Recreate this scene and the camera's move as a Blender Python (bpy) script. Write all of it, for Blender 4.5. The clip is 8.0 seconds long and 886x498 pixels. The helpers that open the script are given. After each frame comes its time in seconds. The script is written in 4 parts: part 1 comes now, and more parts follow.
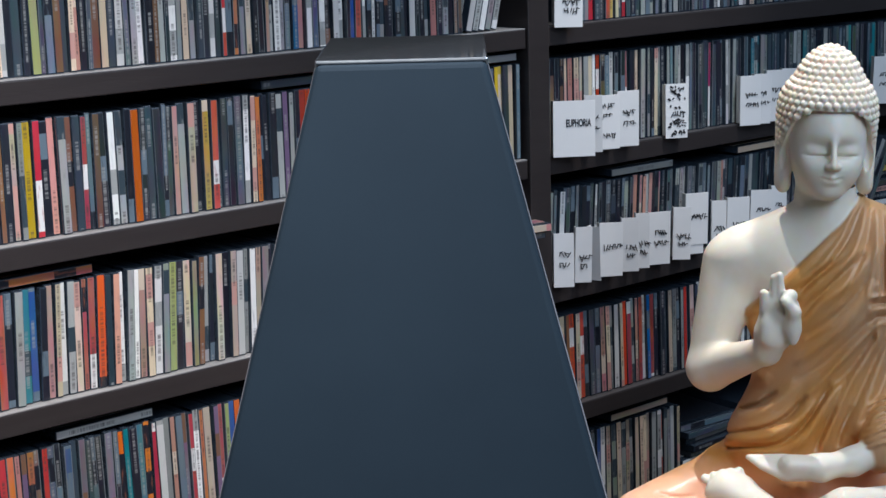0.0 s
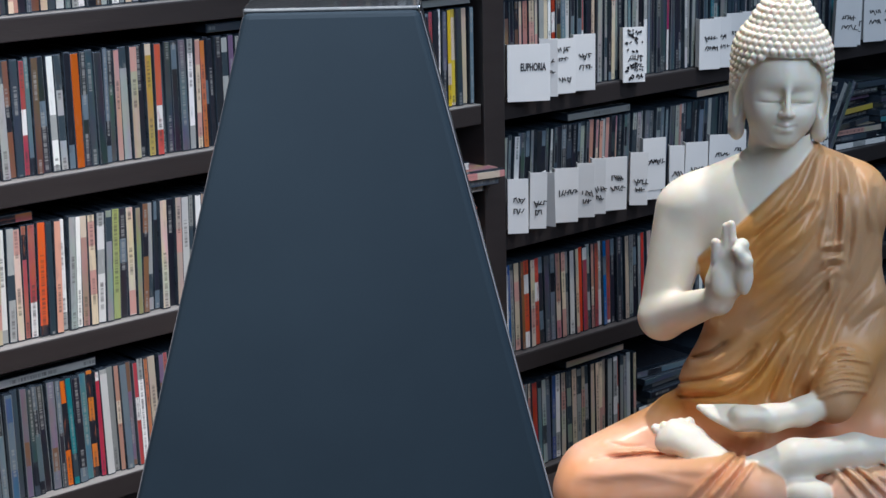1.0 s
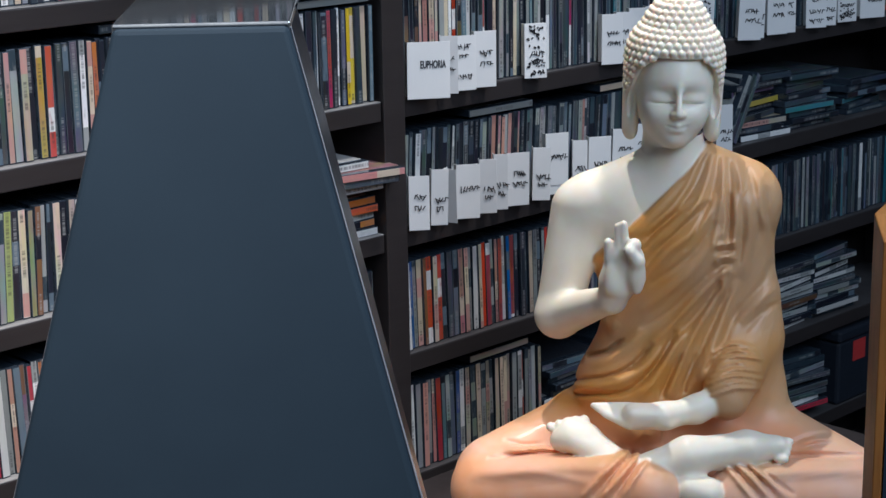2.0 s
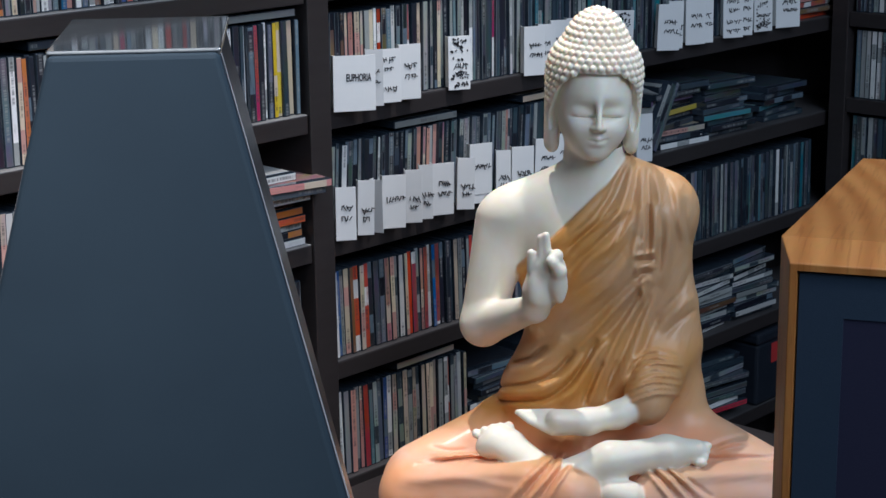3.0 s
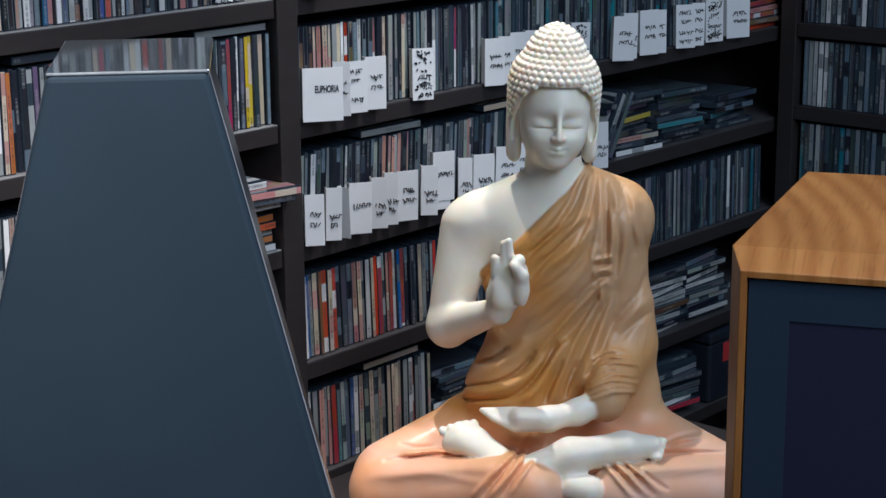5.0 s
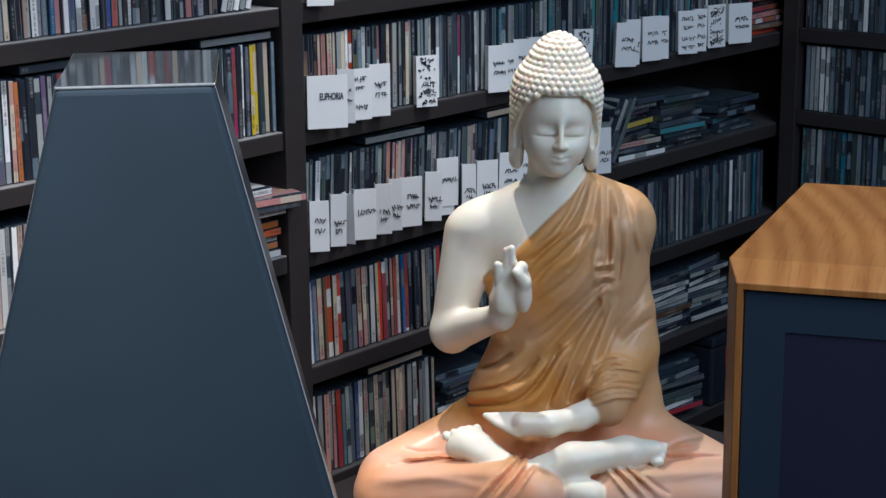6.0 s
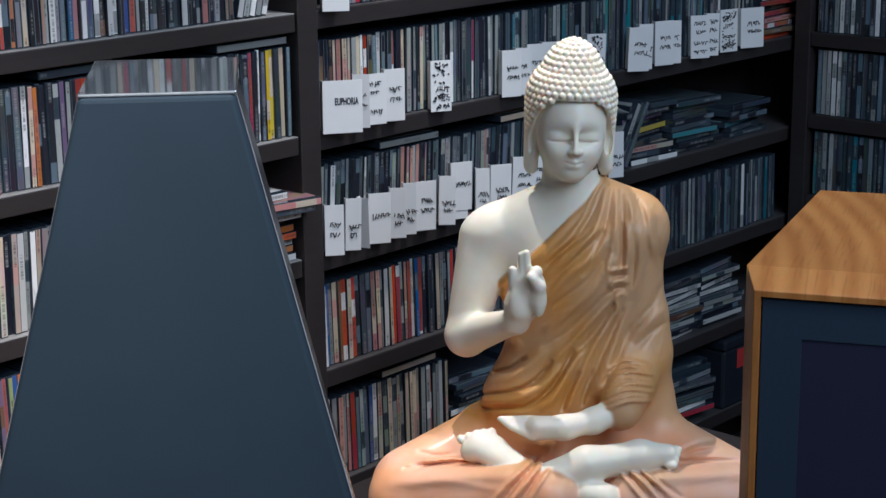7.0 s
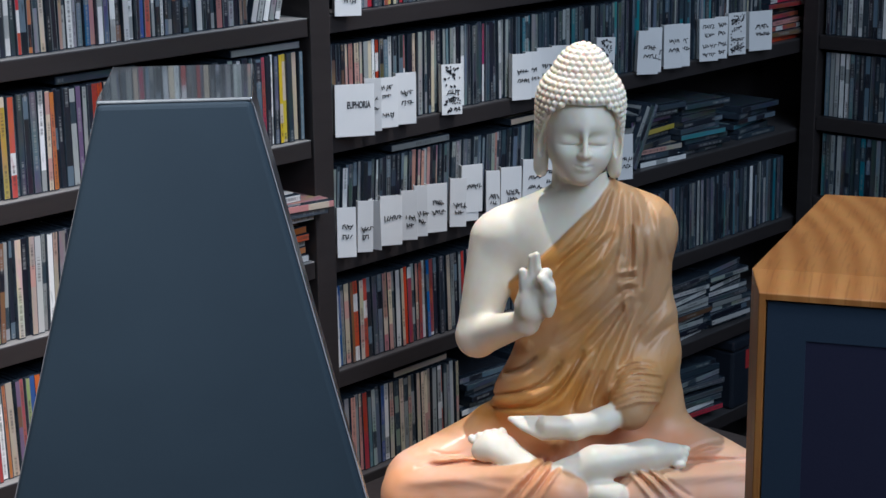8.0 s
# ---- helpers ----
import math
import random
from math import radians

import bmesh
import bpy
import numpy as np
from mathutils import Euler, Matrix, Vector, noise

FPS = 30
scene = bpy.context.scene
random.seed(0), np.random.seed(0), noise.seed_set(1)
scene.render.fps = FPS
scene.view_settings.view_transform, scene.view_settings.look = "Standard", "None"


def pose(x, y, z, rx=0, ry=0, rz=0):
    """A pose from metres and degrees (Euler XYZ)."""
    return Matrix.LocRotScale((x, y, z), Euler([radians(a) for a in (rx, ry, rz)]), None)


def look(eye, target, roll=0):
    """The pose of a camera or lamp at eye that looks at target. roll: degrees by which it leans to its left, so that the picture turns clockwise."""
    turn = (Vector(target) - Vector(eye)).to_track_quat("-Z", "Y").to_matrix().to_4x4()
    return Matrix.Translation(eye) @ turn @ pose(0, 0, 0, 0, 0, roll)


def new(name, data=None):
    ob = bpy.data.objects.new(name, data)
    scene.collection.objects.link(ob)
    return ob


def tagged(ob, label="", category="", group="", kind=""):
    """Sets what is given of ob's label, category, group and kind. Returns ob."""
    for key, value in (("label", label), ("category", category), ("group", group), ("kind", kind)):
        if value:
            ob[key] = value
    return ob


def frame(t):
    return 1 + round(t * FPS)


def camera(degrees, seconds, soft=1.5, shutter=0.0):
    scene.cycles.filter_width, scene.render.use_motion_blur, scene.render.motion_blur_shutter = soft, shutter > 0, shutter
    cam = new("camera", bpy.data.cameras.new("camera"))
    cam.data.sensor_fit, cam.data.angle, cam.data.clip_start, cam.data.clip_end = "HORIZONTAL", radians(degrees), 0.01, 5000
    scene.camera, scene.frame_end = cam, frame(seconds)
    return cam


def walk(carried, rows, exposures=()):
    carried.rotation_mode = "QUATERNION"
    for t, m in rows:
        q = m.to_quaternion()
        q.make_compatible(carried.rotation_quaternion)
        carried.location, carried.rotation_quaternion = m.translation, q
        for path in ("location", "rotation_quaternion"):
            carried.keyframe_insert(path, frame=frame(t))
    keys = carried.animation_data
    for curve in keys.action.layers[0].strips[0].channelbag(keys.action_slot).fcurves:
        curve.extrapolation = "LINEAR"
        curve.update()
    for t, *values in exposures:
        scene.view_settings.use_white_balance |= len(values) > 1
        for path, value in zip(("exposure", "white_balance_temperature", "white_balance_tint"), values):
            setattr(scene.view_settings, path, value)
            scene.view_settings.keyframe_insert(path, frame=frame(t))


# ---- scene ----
cam = camera(28.0, 8.0)
PATH = [
    (0, (-1.654, -1.628, 1.448), (-0.344, -0.17, 1.051), -1.5),
    (0.5, (-1.633, -1.619, 1.45), (-0.324, -0.173, 1.011), -1.2),
    (1, (-1.608, -1.628, 1.454), (-0.292, -0.197, 0.986), -1.2),
    (1.5, (-1.587, -1.64, 1.466), (-0.252, -0.234, 0.979), -1.1),
    (2, (-1.572, -1.661, 1.482), (-0.211, -0.283, 0.986), -1.0),
    (3.5, (-1.621, -1.699, 1.516), (-0.181, -0.404, 1.017), -0.6),
    (4, (-1.639, -1.713, 1.522), (-0.188, -0.43, 1.023), -0.5),
    (4.5, (-1.662, -1.724, 1.53), (-0.207, -0.447, 1.031), -0.5),
    (6, (-1.69, -1.75, 1.551), (-0.239, -0.467, 1.051), -0.6),
    (6.5, (-1.696, -1.748, 1.558), (-0.248, -0.462, 1.059), -0.6),
    (7, (-1.705, -1.752, 1.559), (-0.26, -0.462, 1.06), -0.6),
    (7.5, (-1.716, -1.763, 1.562), (-0.275, -0.469, 1.064), -0.6),
    (8, (-1.726, -1.769, 1.569), (-0.289, -0.471, 1.07), -0.7),
]
walk(cam, [(t, look(eye, target, roll)) for t, eye, target, roll in PATH], ((0, 0.05, 5990, 10), (8, 0.05, 5990, 10)))

# ---- world, lights ----
world = bpy.data.worlds.new("world")
scene.world = world
world.use_nodes = True
world.node_tree.nodes["Background"].inputs[0].default_value = (0.35, 0.5, 1.0, 1)
world.node_tree.nodes["Background"].inputs[1].default_value = 0.02


def downlight(eye, target, watts, size=50, blend=0.6, radius=0.04, colour=(1, 0.93, 0.84)):
    lamp = bpy.data.lights.new("downlight", "SPOT")
    lamp.energy, lamp.color = watts, colour
    lamp.spot_size, lamp.spot_blend, lamp.shadow_soft_size = radians(size), blend, radius
    ob = new("downlight", lamp)
    ob.matrix_world = look(eye, target)
    return ob


downlight((0.11, 0.1, 3.14), (0.0, -0.43, 1.04), 144, 28, 0.6, 0.012, (1, 0.95, 0.87))
downlight((0.2, -0.55, 2.62), (0.08, 0.0, 0.66), 84, 33, 0.9, 0.06, (1, 0.95, 0.9))
downlight((-1.2, -1.0, 2.62), (-0.88, 0.0, 0.12), 282, 54, 1.0, 0.12, (1, 0.92, 0.86))
downlight((-0.95, -1.3, 2.62), (-0.52, -1.15, 1.2), 21, 30, 0.8, 0.05, (1, 0.93, 0.86))
# Two unseen bluish area lamps, added as fill to lift the dark parts.
for where, aim, watts, size in (((-0.7, -2.5, 2.66), (0.1, -0.4, 0.9), 41, 1.4), ((0.55, -1.5, 2.66), (0.7, -0.6, 0.6), 7, 0.9)):
    room = bpy.data.lights.new("fill_light", "AREA")
    room.energy, room.size, room.color = watts, size, (0.69, 0.825, 1.0)
    new("fill_light", room).matrix_world = look(where, aim)

# ---- materials ----
MATS = {}


def mat(name, colour, rough=0.5, second=None, scale=40, mix=0.5, stretch=(1, 1, 1), bump=0.0, bump_scale=200, metal=0.0, coat=0.0, ior=1.5, spread=0.12):
    """A surface with coarse variation towards a second colour, fine grain in roughness and relief."""
    if name in MATS:
        return MATS[name]
    m = bpy.data.materials.new(name)
    m.use_nodes = True
    nt, nodes = m.node_tree, m.node_tree.nodes
    p = nodes["Principled BSDF"]
    p.inputs["Metallic"].default_value, p.inputs["IOR"].default_value = metal, ior
    p.inputs["Coat Weight"].default_value, p.inputs["Coat Roughness"].default_value = coat, 0.06
    geo = nodes.new("ShaderNodeTexCoord")
    mp = nodes.new("ShaderNodeMapping")
    mp.inputs["Scale"].default_value = stretch
    nt.links.new(geo.outputs["Object"], mp.inputs["Vector"])
    n1, n2 = nodes.new("ShaderNodeTexNoise"), nodes.new("ShaderNodeTexNoise")
    n1.inputs["Scale"].default_value, n1.inputs["Detail"].default_value = scale, 6
    n2.inputs["Scale"].default_value, n2.inputs["Detail"].default_value = bump_scale, 4
    for n in (n1, n2):
        nt.links.new(mp.outputs[0], n.inputs["Vector"])
    ramp = nodes.new("ShaderNodeValToRGB")
    ramp.color_ramp.elements[0].position, ramp.color_ramp.elements[1].position = 0.5 - mix / 2, 0.5 + mix / 2
    two = second or tuple(c * (1 + spread * 2) for c in colour)
    ramp.color_ramp.elements[0].color, ramp.color_ramp.elements[1].color = (*colour, 1), (*two, 1)
    nt.links.new(n1.outputs["Fac"], ramp.inputs[0])
    nt.links.new(ramp.outputs[0], p.inputs["Base Color"])
    mr = nodes.new("ShaderNodeMapRange")
    mr.inputs["To Min"].default_value, mr.inputs["To Max"].default_value = max(0.02, rough - 0.08), min(1, rough + 0.08)
    nt.links.new(n2.outputs["Fac"], mr.inputs["Value"])
    nt.links.new(mr.outputs[0], p.inputs["Roughness"])
    if bump:
        b = nodes.new("ShaderNodeBump")
        b.inputs["Strength"].default_value, b.inputs["Distance"].default_value = bump, 0.002
        nt.links.new(n2.outputs["Fac"], b.inputs["Height"])
        nt.links.new(b.outputs[0], p.inputs["Normal"])
    MATS[name] = m
    return m


DARK_WOOD = mat("dark_stained_wood", (0.024, 0.019, 0.019), 0.4, (0.036, 0.030, 0.029), 8, 0.8, (1, 1, 9), 0.12, 60)
# Shelf tops with each bay's light put into colour: left pale, right dark.
LIT_TOP = mat("lit_shelf_top", (0.26, 0.25, 0.24), 0.4, (0.36, 0.35, 0.34), 25, 0.6)
DIM_TOP = mat("dim_shelf_top", (0.05, 0.045, 0.046), 0.45, (0.085, 0.08, 0.08), 25, 0.6)
BACK = mat("dark_back_board", (0.02, 0.016, 0.016), 0.6)
PLASTER = mat("painted_plaster", (0.55, 0.53, 0.5), 0.8, (0.5, 0.48, 0.45), 3, 0.6, bump=0.1)
FLOOR = mat("dark_floor_tiles", (0.16, 0.13, 0.11), 0.35, (0.2, 0.17, 0.14), 4)
PLASTIC = mat("clear_case_plastic", (0.020, 0.028, 0.042), 0.14, (0.045, 0.062, 0.082), 60, 0.5, coat=0.4)
CARD = mat("white_card", (0.80, 0.785, 0.76), 0.7, (0.72, 0.71, 0.69), 12, 0.6, bump=0.05)
INK = mat("black_marker_ink", (0.012, 0.012, 0.015), 0.6)
GRILLE = mat("black_speaker_cloth", (0.0085, 0.0172, 0.027), 0.75, (0.0128, 0.0245, 0.0365), 7, 0.7, bump=0.05, bump_scale=1400, ior=1.28)
GLOSS = mat("gloss_black_lacquer", (0.012, 0.013, 0.018), 0.34, ior=1.3)
TOP = mat("polished_acrylic", (0.05, 0.057, 0.063), 0.02, ior=8.0, coat=1.0)
NAVY = mat("navy_grille_cloth", (0.007, 0.008, 0.032), 0.8, (0.009, 0.010, 0.036), 6, bump=0.08, bump_scale=900)
NAVY_EDGE = mat("navy_grille_frame", (0.010, 0.026, 0.05), 0.75, (0.013, 0.031, 0.058), 6, bump=0.08, bump_scale=900)

PALETTE = {
    "k": (0.012, 0.014, 0.022), "d": (0.032, 0.05, 0.064), "w": (0.68, 0.67, 0.65), "g": (0.3, 0.31, 0.3),
    "c": (0.58, 0.48, 0.37), "r": (0.5, 0.04, 0.035), "o": (0.56, 0.16, 0.06), "y": (0.55, 0.4, 0.06),
    "b": (0.03, 0.09, 0.28), "t": (0.03, 0.2, 0.24), "p": (0.5, 0.27, 0.23), "n": (0.16, 0.085, 0.05),
    "l": (0.33, 0.36, 0.14), "v": (0.16, 0.11, 0.18), "s": (0.11, 0.15, 0.185),
}


PARTNER = {"k": "s", "d": "k", "w": "g", "g": "d", "c": "p", "r": "w", "o": "k", "y": "c", "b": "s", "t": "d", "p": "c", "n": "k", "l": "k", "v": "n", "s": "k"}


def spine(letter, lying=False):
    """A printed paper spine: body colour, patches, and small dark or light print along its height."""
    name = "printed_spine_" + ("lying_" if lying else "") + letter
    if name in MATS:
        return MATS[name]
    colour = PALETTE[letter]
    m = bpy.data.materials.new(name)
    m.use_nodes = True
    nt, nodes = m.node_tree, m.node_tree.nodes
    p = nodes["Principled BSDF"]
    p.inputs["Roughness"].default_value, p.inputs["Coat Weight"].default_value, p.inputs["Coat Roughness"].default_value = 0.4, 0.35, 0.08
    geo = nodes.new("ShaderNodeNewGeometry")

    def noise_at(scale, x, z, detail=2):
        mp, n = nodes.new("ShaderNodeMapping"), nodes.new("ShaderNodeTexNoise")
        mp.inputs["Scale"].default_value = (z, z, x) if lying else (x, x, z)
        n.inputs["Scale"].default_value, n.inputs["Detail"].default_value = scale, detail
        nt.links.new(geo.outputs["Position"], mp.inputs["Vector"])
        nt.links.new(mp.outputs[0], n.inputs["Vector"])
        return n.outputs["Fac"]

    def step(fac, lo, hi):
        r = nodes.new("ShaderNodeValToRGB")
        r.color_ramp.elements[0].position, r.color_ramp.elements[1].position = lo, hi
        nt.links.new(fac, r.inputs[0])
        return r.outputs[0]

    def blend(fac, a, b):
        mx = nodes.new("ShaderNodeMix")
        mx.data_type = "RGBA"
        nt.links.new(fac, mx.inputs[0])
        for value, slot in ((a, 6), (b, 7)):
            if isinstance(value, tuple):
                mx.inputs[slot].default_value = (*value, 1)
            else:
                nt.links.new(value, mx.inputs[slot])
        return mx.outputs[2]

    light = sum(colour) / 3 > 0.16
    patch = PALETTE[PARTNER[letter]]
    ink = (0.05, 0.045, 0.045) if light else (0.3, 0.3, 0.29)
    info, total = nodes.new("ShaderNodeObjectInfo"), nodes.new("ShaderNodeMath")
    nt.links.new(info.outputs["Random"], total.inputs[0])
    nt.links.new(geo.outputs["Random Per Island"], total.inputs[1])
    chance, hue = nodes.new("ShaderNodeTexWhiteNoise"), nodes.new("ShaderNodeHueSaturation")
    chance.noise_dimensions = "1D"
    nt.links.new(total.outputs[0], chance.inputs["W"])
    shift, tone = nodes.new("ShaderNodeMapRange"), nodes.new("ShaderNodeMapRange")
    shift.inputs["To Min"].default_value, shift.inputs["To Max"].default_value = 0.485, 0.515
    tone.inputs["To Min"].default_value, tone.inputs["To Max"].default_value = 0.62, 1.3
    split = nodes.new("ShaderNodeSeparateColor")
    nt.links.new(chance.outputs["Color"], split.inputs[0])
    nt.links.new(split.outputs[0], shift.inputs["Value"])
    nt.links.new(split.outputs[1], tone.inputs["Value"])
    hue.inputs["Color"].default_value = (*colour, 1)
    nt.links.new(shift.outputs[0], hue.inputs["Hue"])
    nt.links.new(tone.outputs[0], hue.inputs["Value"])
    hue.inputs["Saturation"].default_value = 1.2
    # cover art that runs over the spine, in colours of its own
    vivid, art = nodes.new("ShaderNodeHueSaturation"), nodes.new("ShaderNodeMapping")
    art.inputs["Scale"].default_value = (16, 16, 70) if lying else (70, 70, 16)
    tint = nodes.new("ShaderNodeTexNoise")
    tint.inputs["Scale"].default_value, tint.inputs["Detail"].default_value = 1, 3
    nt.links.new(geo.outputs["Position"], art.inputs["Vector"])
    nt.links.new(art.outputs[0], tint.inputs["Vector"])
    nt.links.new(tint.outputs["Color"], vivid.inputs["Color"])
    vivid.inputs["Saturation"].default_value, vivid.inputs["Value"].default_value = 1.6, 0.2 + 0.9 * sum(colour) / 3
    some_art = nodes.new("ShaderNodeMath")
    some_art.operation, some_art.inputs[1].default_value = "MULTIPLY", 0.42 if letter not in "wk" else 0.15
    nt.links.new(split.outputs[2], some_art.inputs[0])
    own = blend(some_art.outputs[0], hue.outputs[0], vivid.outputs[0])

    def sum_of(op, a, b):
        n = nodes.new("ShaderNodeMath")
        n.operation = op
        for i, value in enumerate((a, b)):
            if value is None:
                continue
            if isinstance(value, (int, float)):
                n.inputs[i].default_value = value
            else:
                nt.links.new(value, n.inputs[i])
        return n.outputs[0]

    where = nodes.new("ShaderNodeSeparateXYZ")
    nt.links.new(geo.outputs["Position"], where.inputs[0])
    length = sum_of("ADD", where.outputs[0], where.outputs[1]) if lying else where.outputs[2]

    def blocks(size, salt):
        """A chance of its own for each stretch of the spine, other on each case."""
        white = nodes.new("ShaderNodeTexWhiteNoise")
        white.noise_dimensions = "1D"
        cell = sum_of("FLOOR", sum_of("ADD", sum_of("DIVIDE", length, size), sum_of("MULTIPLY", split.outputs[0], 9.7)), None)
        nt.links.new(sum_of("ADD", cell, sum_of("MULTIPLY", chance.outputs["Value"], 913.0 + salt)), white.inputs["W"])
        return white.outputs["Value"]

    over = nodes.new("ShaderNodeAttribute")
    over.attribute_name = "across"
    off = sum_of("ABSOLUTE", sum_of("SUBTRACT", over.outputs["Fac"], 0.5), None)
    band = sum_of("LESS_THAN", off, 0.20)
    # a block of another colour, a title set in small type, and the case's clear rim
    base = blend(sum_of("GREATER_THAN", blocks(0.027, 1), 0.86), own, patch)
    grain = blend(step(noise_at(1, 300, 60, 5), 0.55, 0.8), base, tuple(c * 0.7 + 0.02 for c in colour))
    title = sum_of("MULTIPLY", sum_of("GREATER_THAN", blocks(0.031, 2), 0.66), sum_of("MULTIPLY", blocks(0.0013, 3), 0.75))
    lettered = blend(sum_of("MULTIPLY", title, band), grain, ink)
    rim = sum_of("MULTIPLY", sum_of("GREATER_THAN", off, 0.40), sum_of("GREATER_THAN", split.outputs[2], 0.6))
    print_ = blend(rim, lettered, (0.15, 0.165, 0.17))
    nt.links.new(print_, p.inputs["Base Color"])
    MATS[name] = m
    return m


# ---- builders ----
def box(bm, lo, hi, bevel=0.0, index=0):
    """An upright block between two corners, its edges rounded."""
    made = bmesh.ops.create_cube(bm, size=1)["verts"]
    size, mid = Vector(hi) - Vector(lo), (Vector(hi) + Vector(lo)) / 2
    for v in made:
        v.co = Vector(v.co[i] * size[i] for i in range(3)) + mid
    faces = {f for v in made for f in v.link_faces}
    for f in faces:
        f.material_index = index
    if bevel:
        edges = {e for v in made for e in v.link_edges}
        bmesh.ops.bevel(bm, geom=list(edges), offset=bevel, segments=2, profile=0.5, affect="EDGES")
    return bm


def mesh_of(name, bm, *mats, smooth=False):
    me = bpy.data.meshes.new(name)
    bm.to_mesh(me)
    bm.free()
    for m in mats:
        me.materials.append(m)
    if smooth:
        me.polygons.foreach_set("use_smooth", [True] * len(me.polygons))
    return me


def part(name, bm, material, parent, label=""):
    ob = new(name, mesh_of(name, bm, material))
    ob.parent = parent
    return tagged(ob, label)


def block(name, lo, hi, material, parent, bevel=0.0, label=""):
    return part(name, box(bmesh.new(), lo, hi, bevel), material, parent, label)


def thing(name, label, category, m=None, group="", kind=""):
    ob = new(name)
    if m:
        ob.matrix_world = m
    return tagged(ob, label, category, group, kind)


# ---- room shell ----
def shell(name, lo, hi, material, label):
    ob = new(name, mesh_of(name, box(bmesh.new(), lo, hi), material))
    return tagged(ob, label, name.split("_")[0], kind="structure")


shell("floor", (-3.3, -3.7, -0.1), (1.6, 0.3, 0.0), FLOOR, "dark brown tiled shop floor")
shell("ceiling", (-3.3, -3.7, 3.2), (1.6, 0.3, 3.3), PLASTER, "plain painted plaster ceiling")
shell("wall_north", (-3.3, 0.2, 0.0), (1.6, 0.3, 3.2), PLASTER, "painted plaster wall behind the shelves")
shell("wall_east", (1.5, -3.7, 0.0), (1.6, 0.2, 3.2), PLASTER, "painted plaster wall behind the corner shelves")
shell("wall_south", (-3.3, -3.8, 0.0), (1.6, -3.7, 3.2), PLASTER, "plain painted plaster wall")
shell("wall_west", (-3.4, -3.7, 0.0), (-3.3, 0.3, 3.2), PLASTER, "plain painted plaster wall")

# ---- bookcases ----
PITCH, BOARD = 0.175, 0.026
LEVELS = [1.10 + PITCH * k for k in range(-6, 6)]
LEVELS[7] = 1.27


def shelf_z(k):
    return LEVELS[k + 6]


case_a = thing("bookcase", "long dark-stained wooden wall bookcase full of disc cases", "bookcase")
block("back_panel", (-2.0, 0.168, 0.03), (1.42, 0.186, 2.2), BACK, case_a)
for x0, x1 in ((-2.04, -2.0), (-0.038, 0.0), (1.40, 1.44)):
    block("upright", (x0, -0.004, 0.0), (x1, 0.167, 2.2), DARK_WOOD, case_a, 0.0015)
for x0, x1 in ((-2.0, -0.038), (0.0, 1.40)):
    for z in LEVELS:
        plank = block("shelf", (x0 + 0.001, 0.0, z - BOARD), (x1 - 0.001, 0.166, z - 0.0016), DARK_WOOD, case_a, 0.0012)
        block("shelf_surface", (x0 + 0.001, 0.0004, z - 0.0015), (x1 - 0.001, 0.166, z), LIT_TOP if x1 < 0 else DIM_TOP, plank, 0.0005, "shelf surface coloured pale as if lit" if x1 < 0 else "shelf surface coloured dark for the dim bay")
block("top_board", (-2.04, -0.004, 2.2), (1.44, 0.19, 2.225), DARK_WOOD, case_a, 0.0015)

XB = 1.255
B_LEVELS = [0.955 + 0.157 * k for k in range(-5, 7)]
case_b = thing("bookcase", "dark wooden bookcase across the corner filled with disc cases", "bookcase")
block("back_panel", (XB + 0.15, -2.4, 0.03), (XB + 0.165, -0.012, 2.1), BACK, case_b)
for y0, y1 in ((-0.045, -0.012), (-2.44, -2.40)):
    block("upright", (XB - 0.003, y0, 0.0), (XB + 0.149, y1, 2.1), DARK_WOOD, case_b, 0.0015)
for z in B_LEVELS:
    block("shelf", (XB, -2.399, z - BOARD), (XB + 0.148, -0.046, z), DARK_WOOD, case_b, 0.0012)
block("top_board", (XB - 0.003, -2.44, 2.1), (XB + 0.165, -0.012, 2.125), DARK_WOOD, case_b, 0.0015)

# ---- disc cases ----
CD_H, CD_D, CD_T = 0.1245, 0.141, 0.0101
case_bm = bmesh.new()
box(case_bm, (0, 0.0006, 0), (CD_T, CD_D, CD_H), 0.0006)
CASE_MESH = mesh_of("disc_case", case_bm, PLASTIC)
LABELS = {}


def label_mesh(letter, lying=False):
    if (letter, lying) not in LABELS:
        bm = bmesh.new()
        box(bm, (0.0009, 0.0, 0.0015), (CD_T - 0.0006, 0.004, CD_H - 0.0012), 0.0003)
        me = mesh_of("spine_label", bm, spine(letter, lying))
        me.attributes.new("across", "FLOAT", "POINT").data.foreach_set("value", [v.co.x / CD_T for v in me.vertices])
        LABELS[letter, lying] = me
    return LABELS[letter, lying]


COVERS = {}


def cover_mesh(letter):
    """The printed sheet behind the case's lid."""
    if letter not in COVERS:
        bm = bmesh.new()
        box(bm, (-0.0004, 0.012, 0.003), (0.0006, CD_D - 0.003, CD_H - 0.003), 0.0002)
        me = mesh_of("cover_sheet", bm, spine(letter))
        me.attributes.new("across", "FLOAT", "POINT").data.foreach_set("value", [0.5] * len(me.vertices))
        COVERS[letter] = me
    return COVERS[letter]


COLOUR_WORDS = {"k": "black", "d": "dark teal-grey", "w": "white", "g": "light grey", "c": "cream", "r": "red", "o": "orange", "y": "yellow",
                "b": "blue", "t": "teal", "p": "pink", "n": "brown", "l": "olive green", "v": "dull purple", "s": "slate grey"}
rng = random.Random(7)


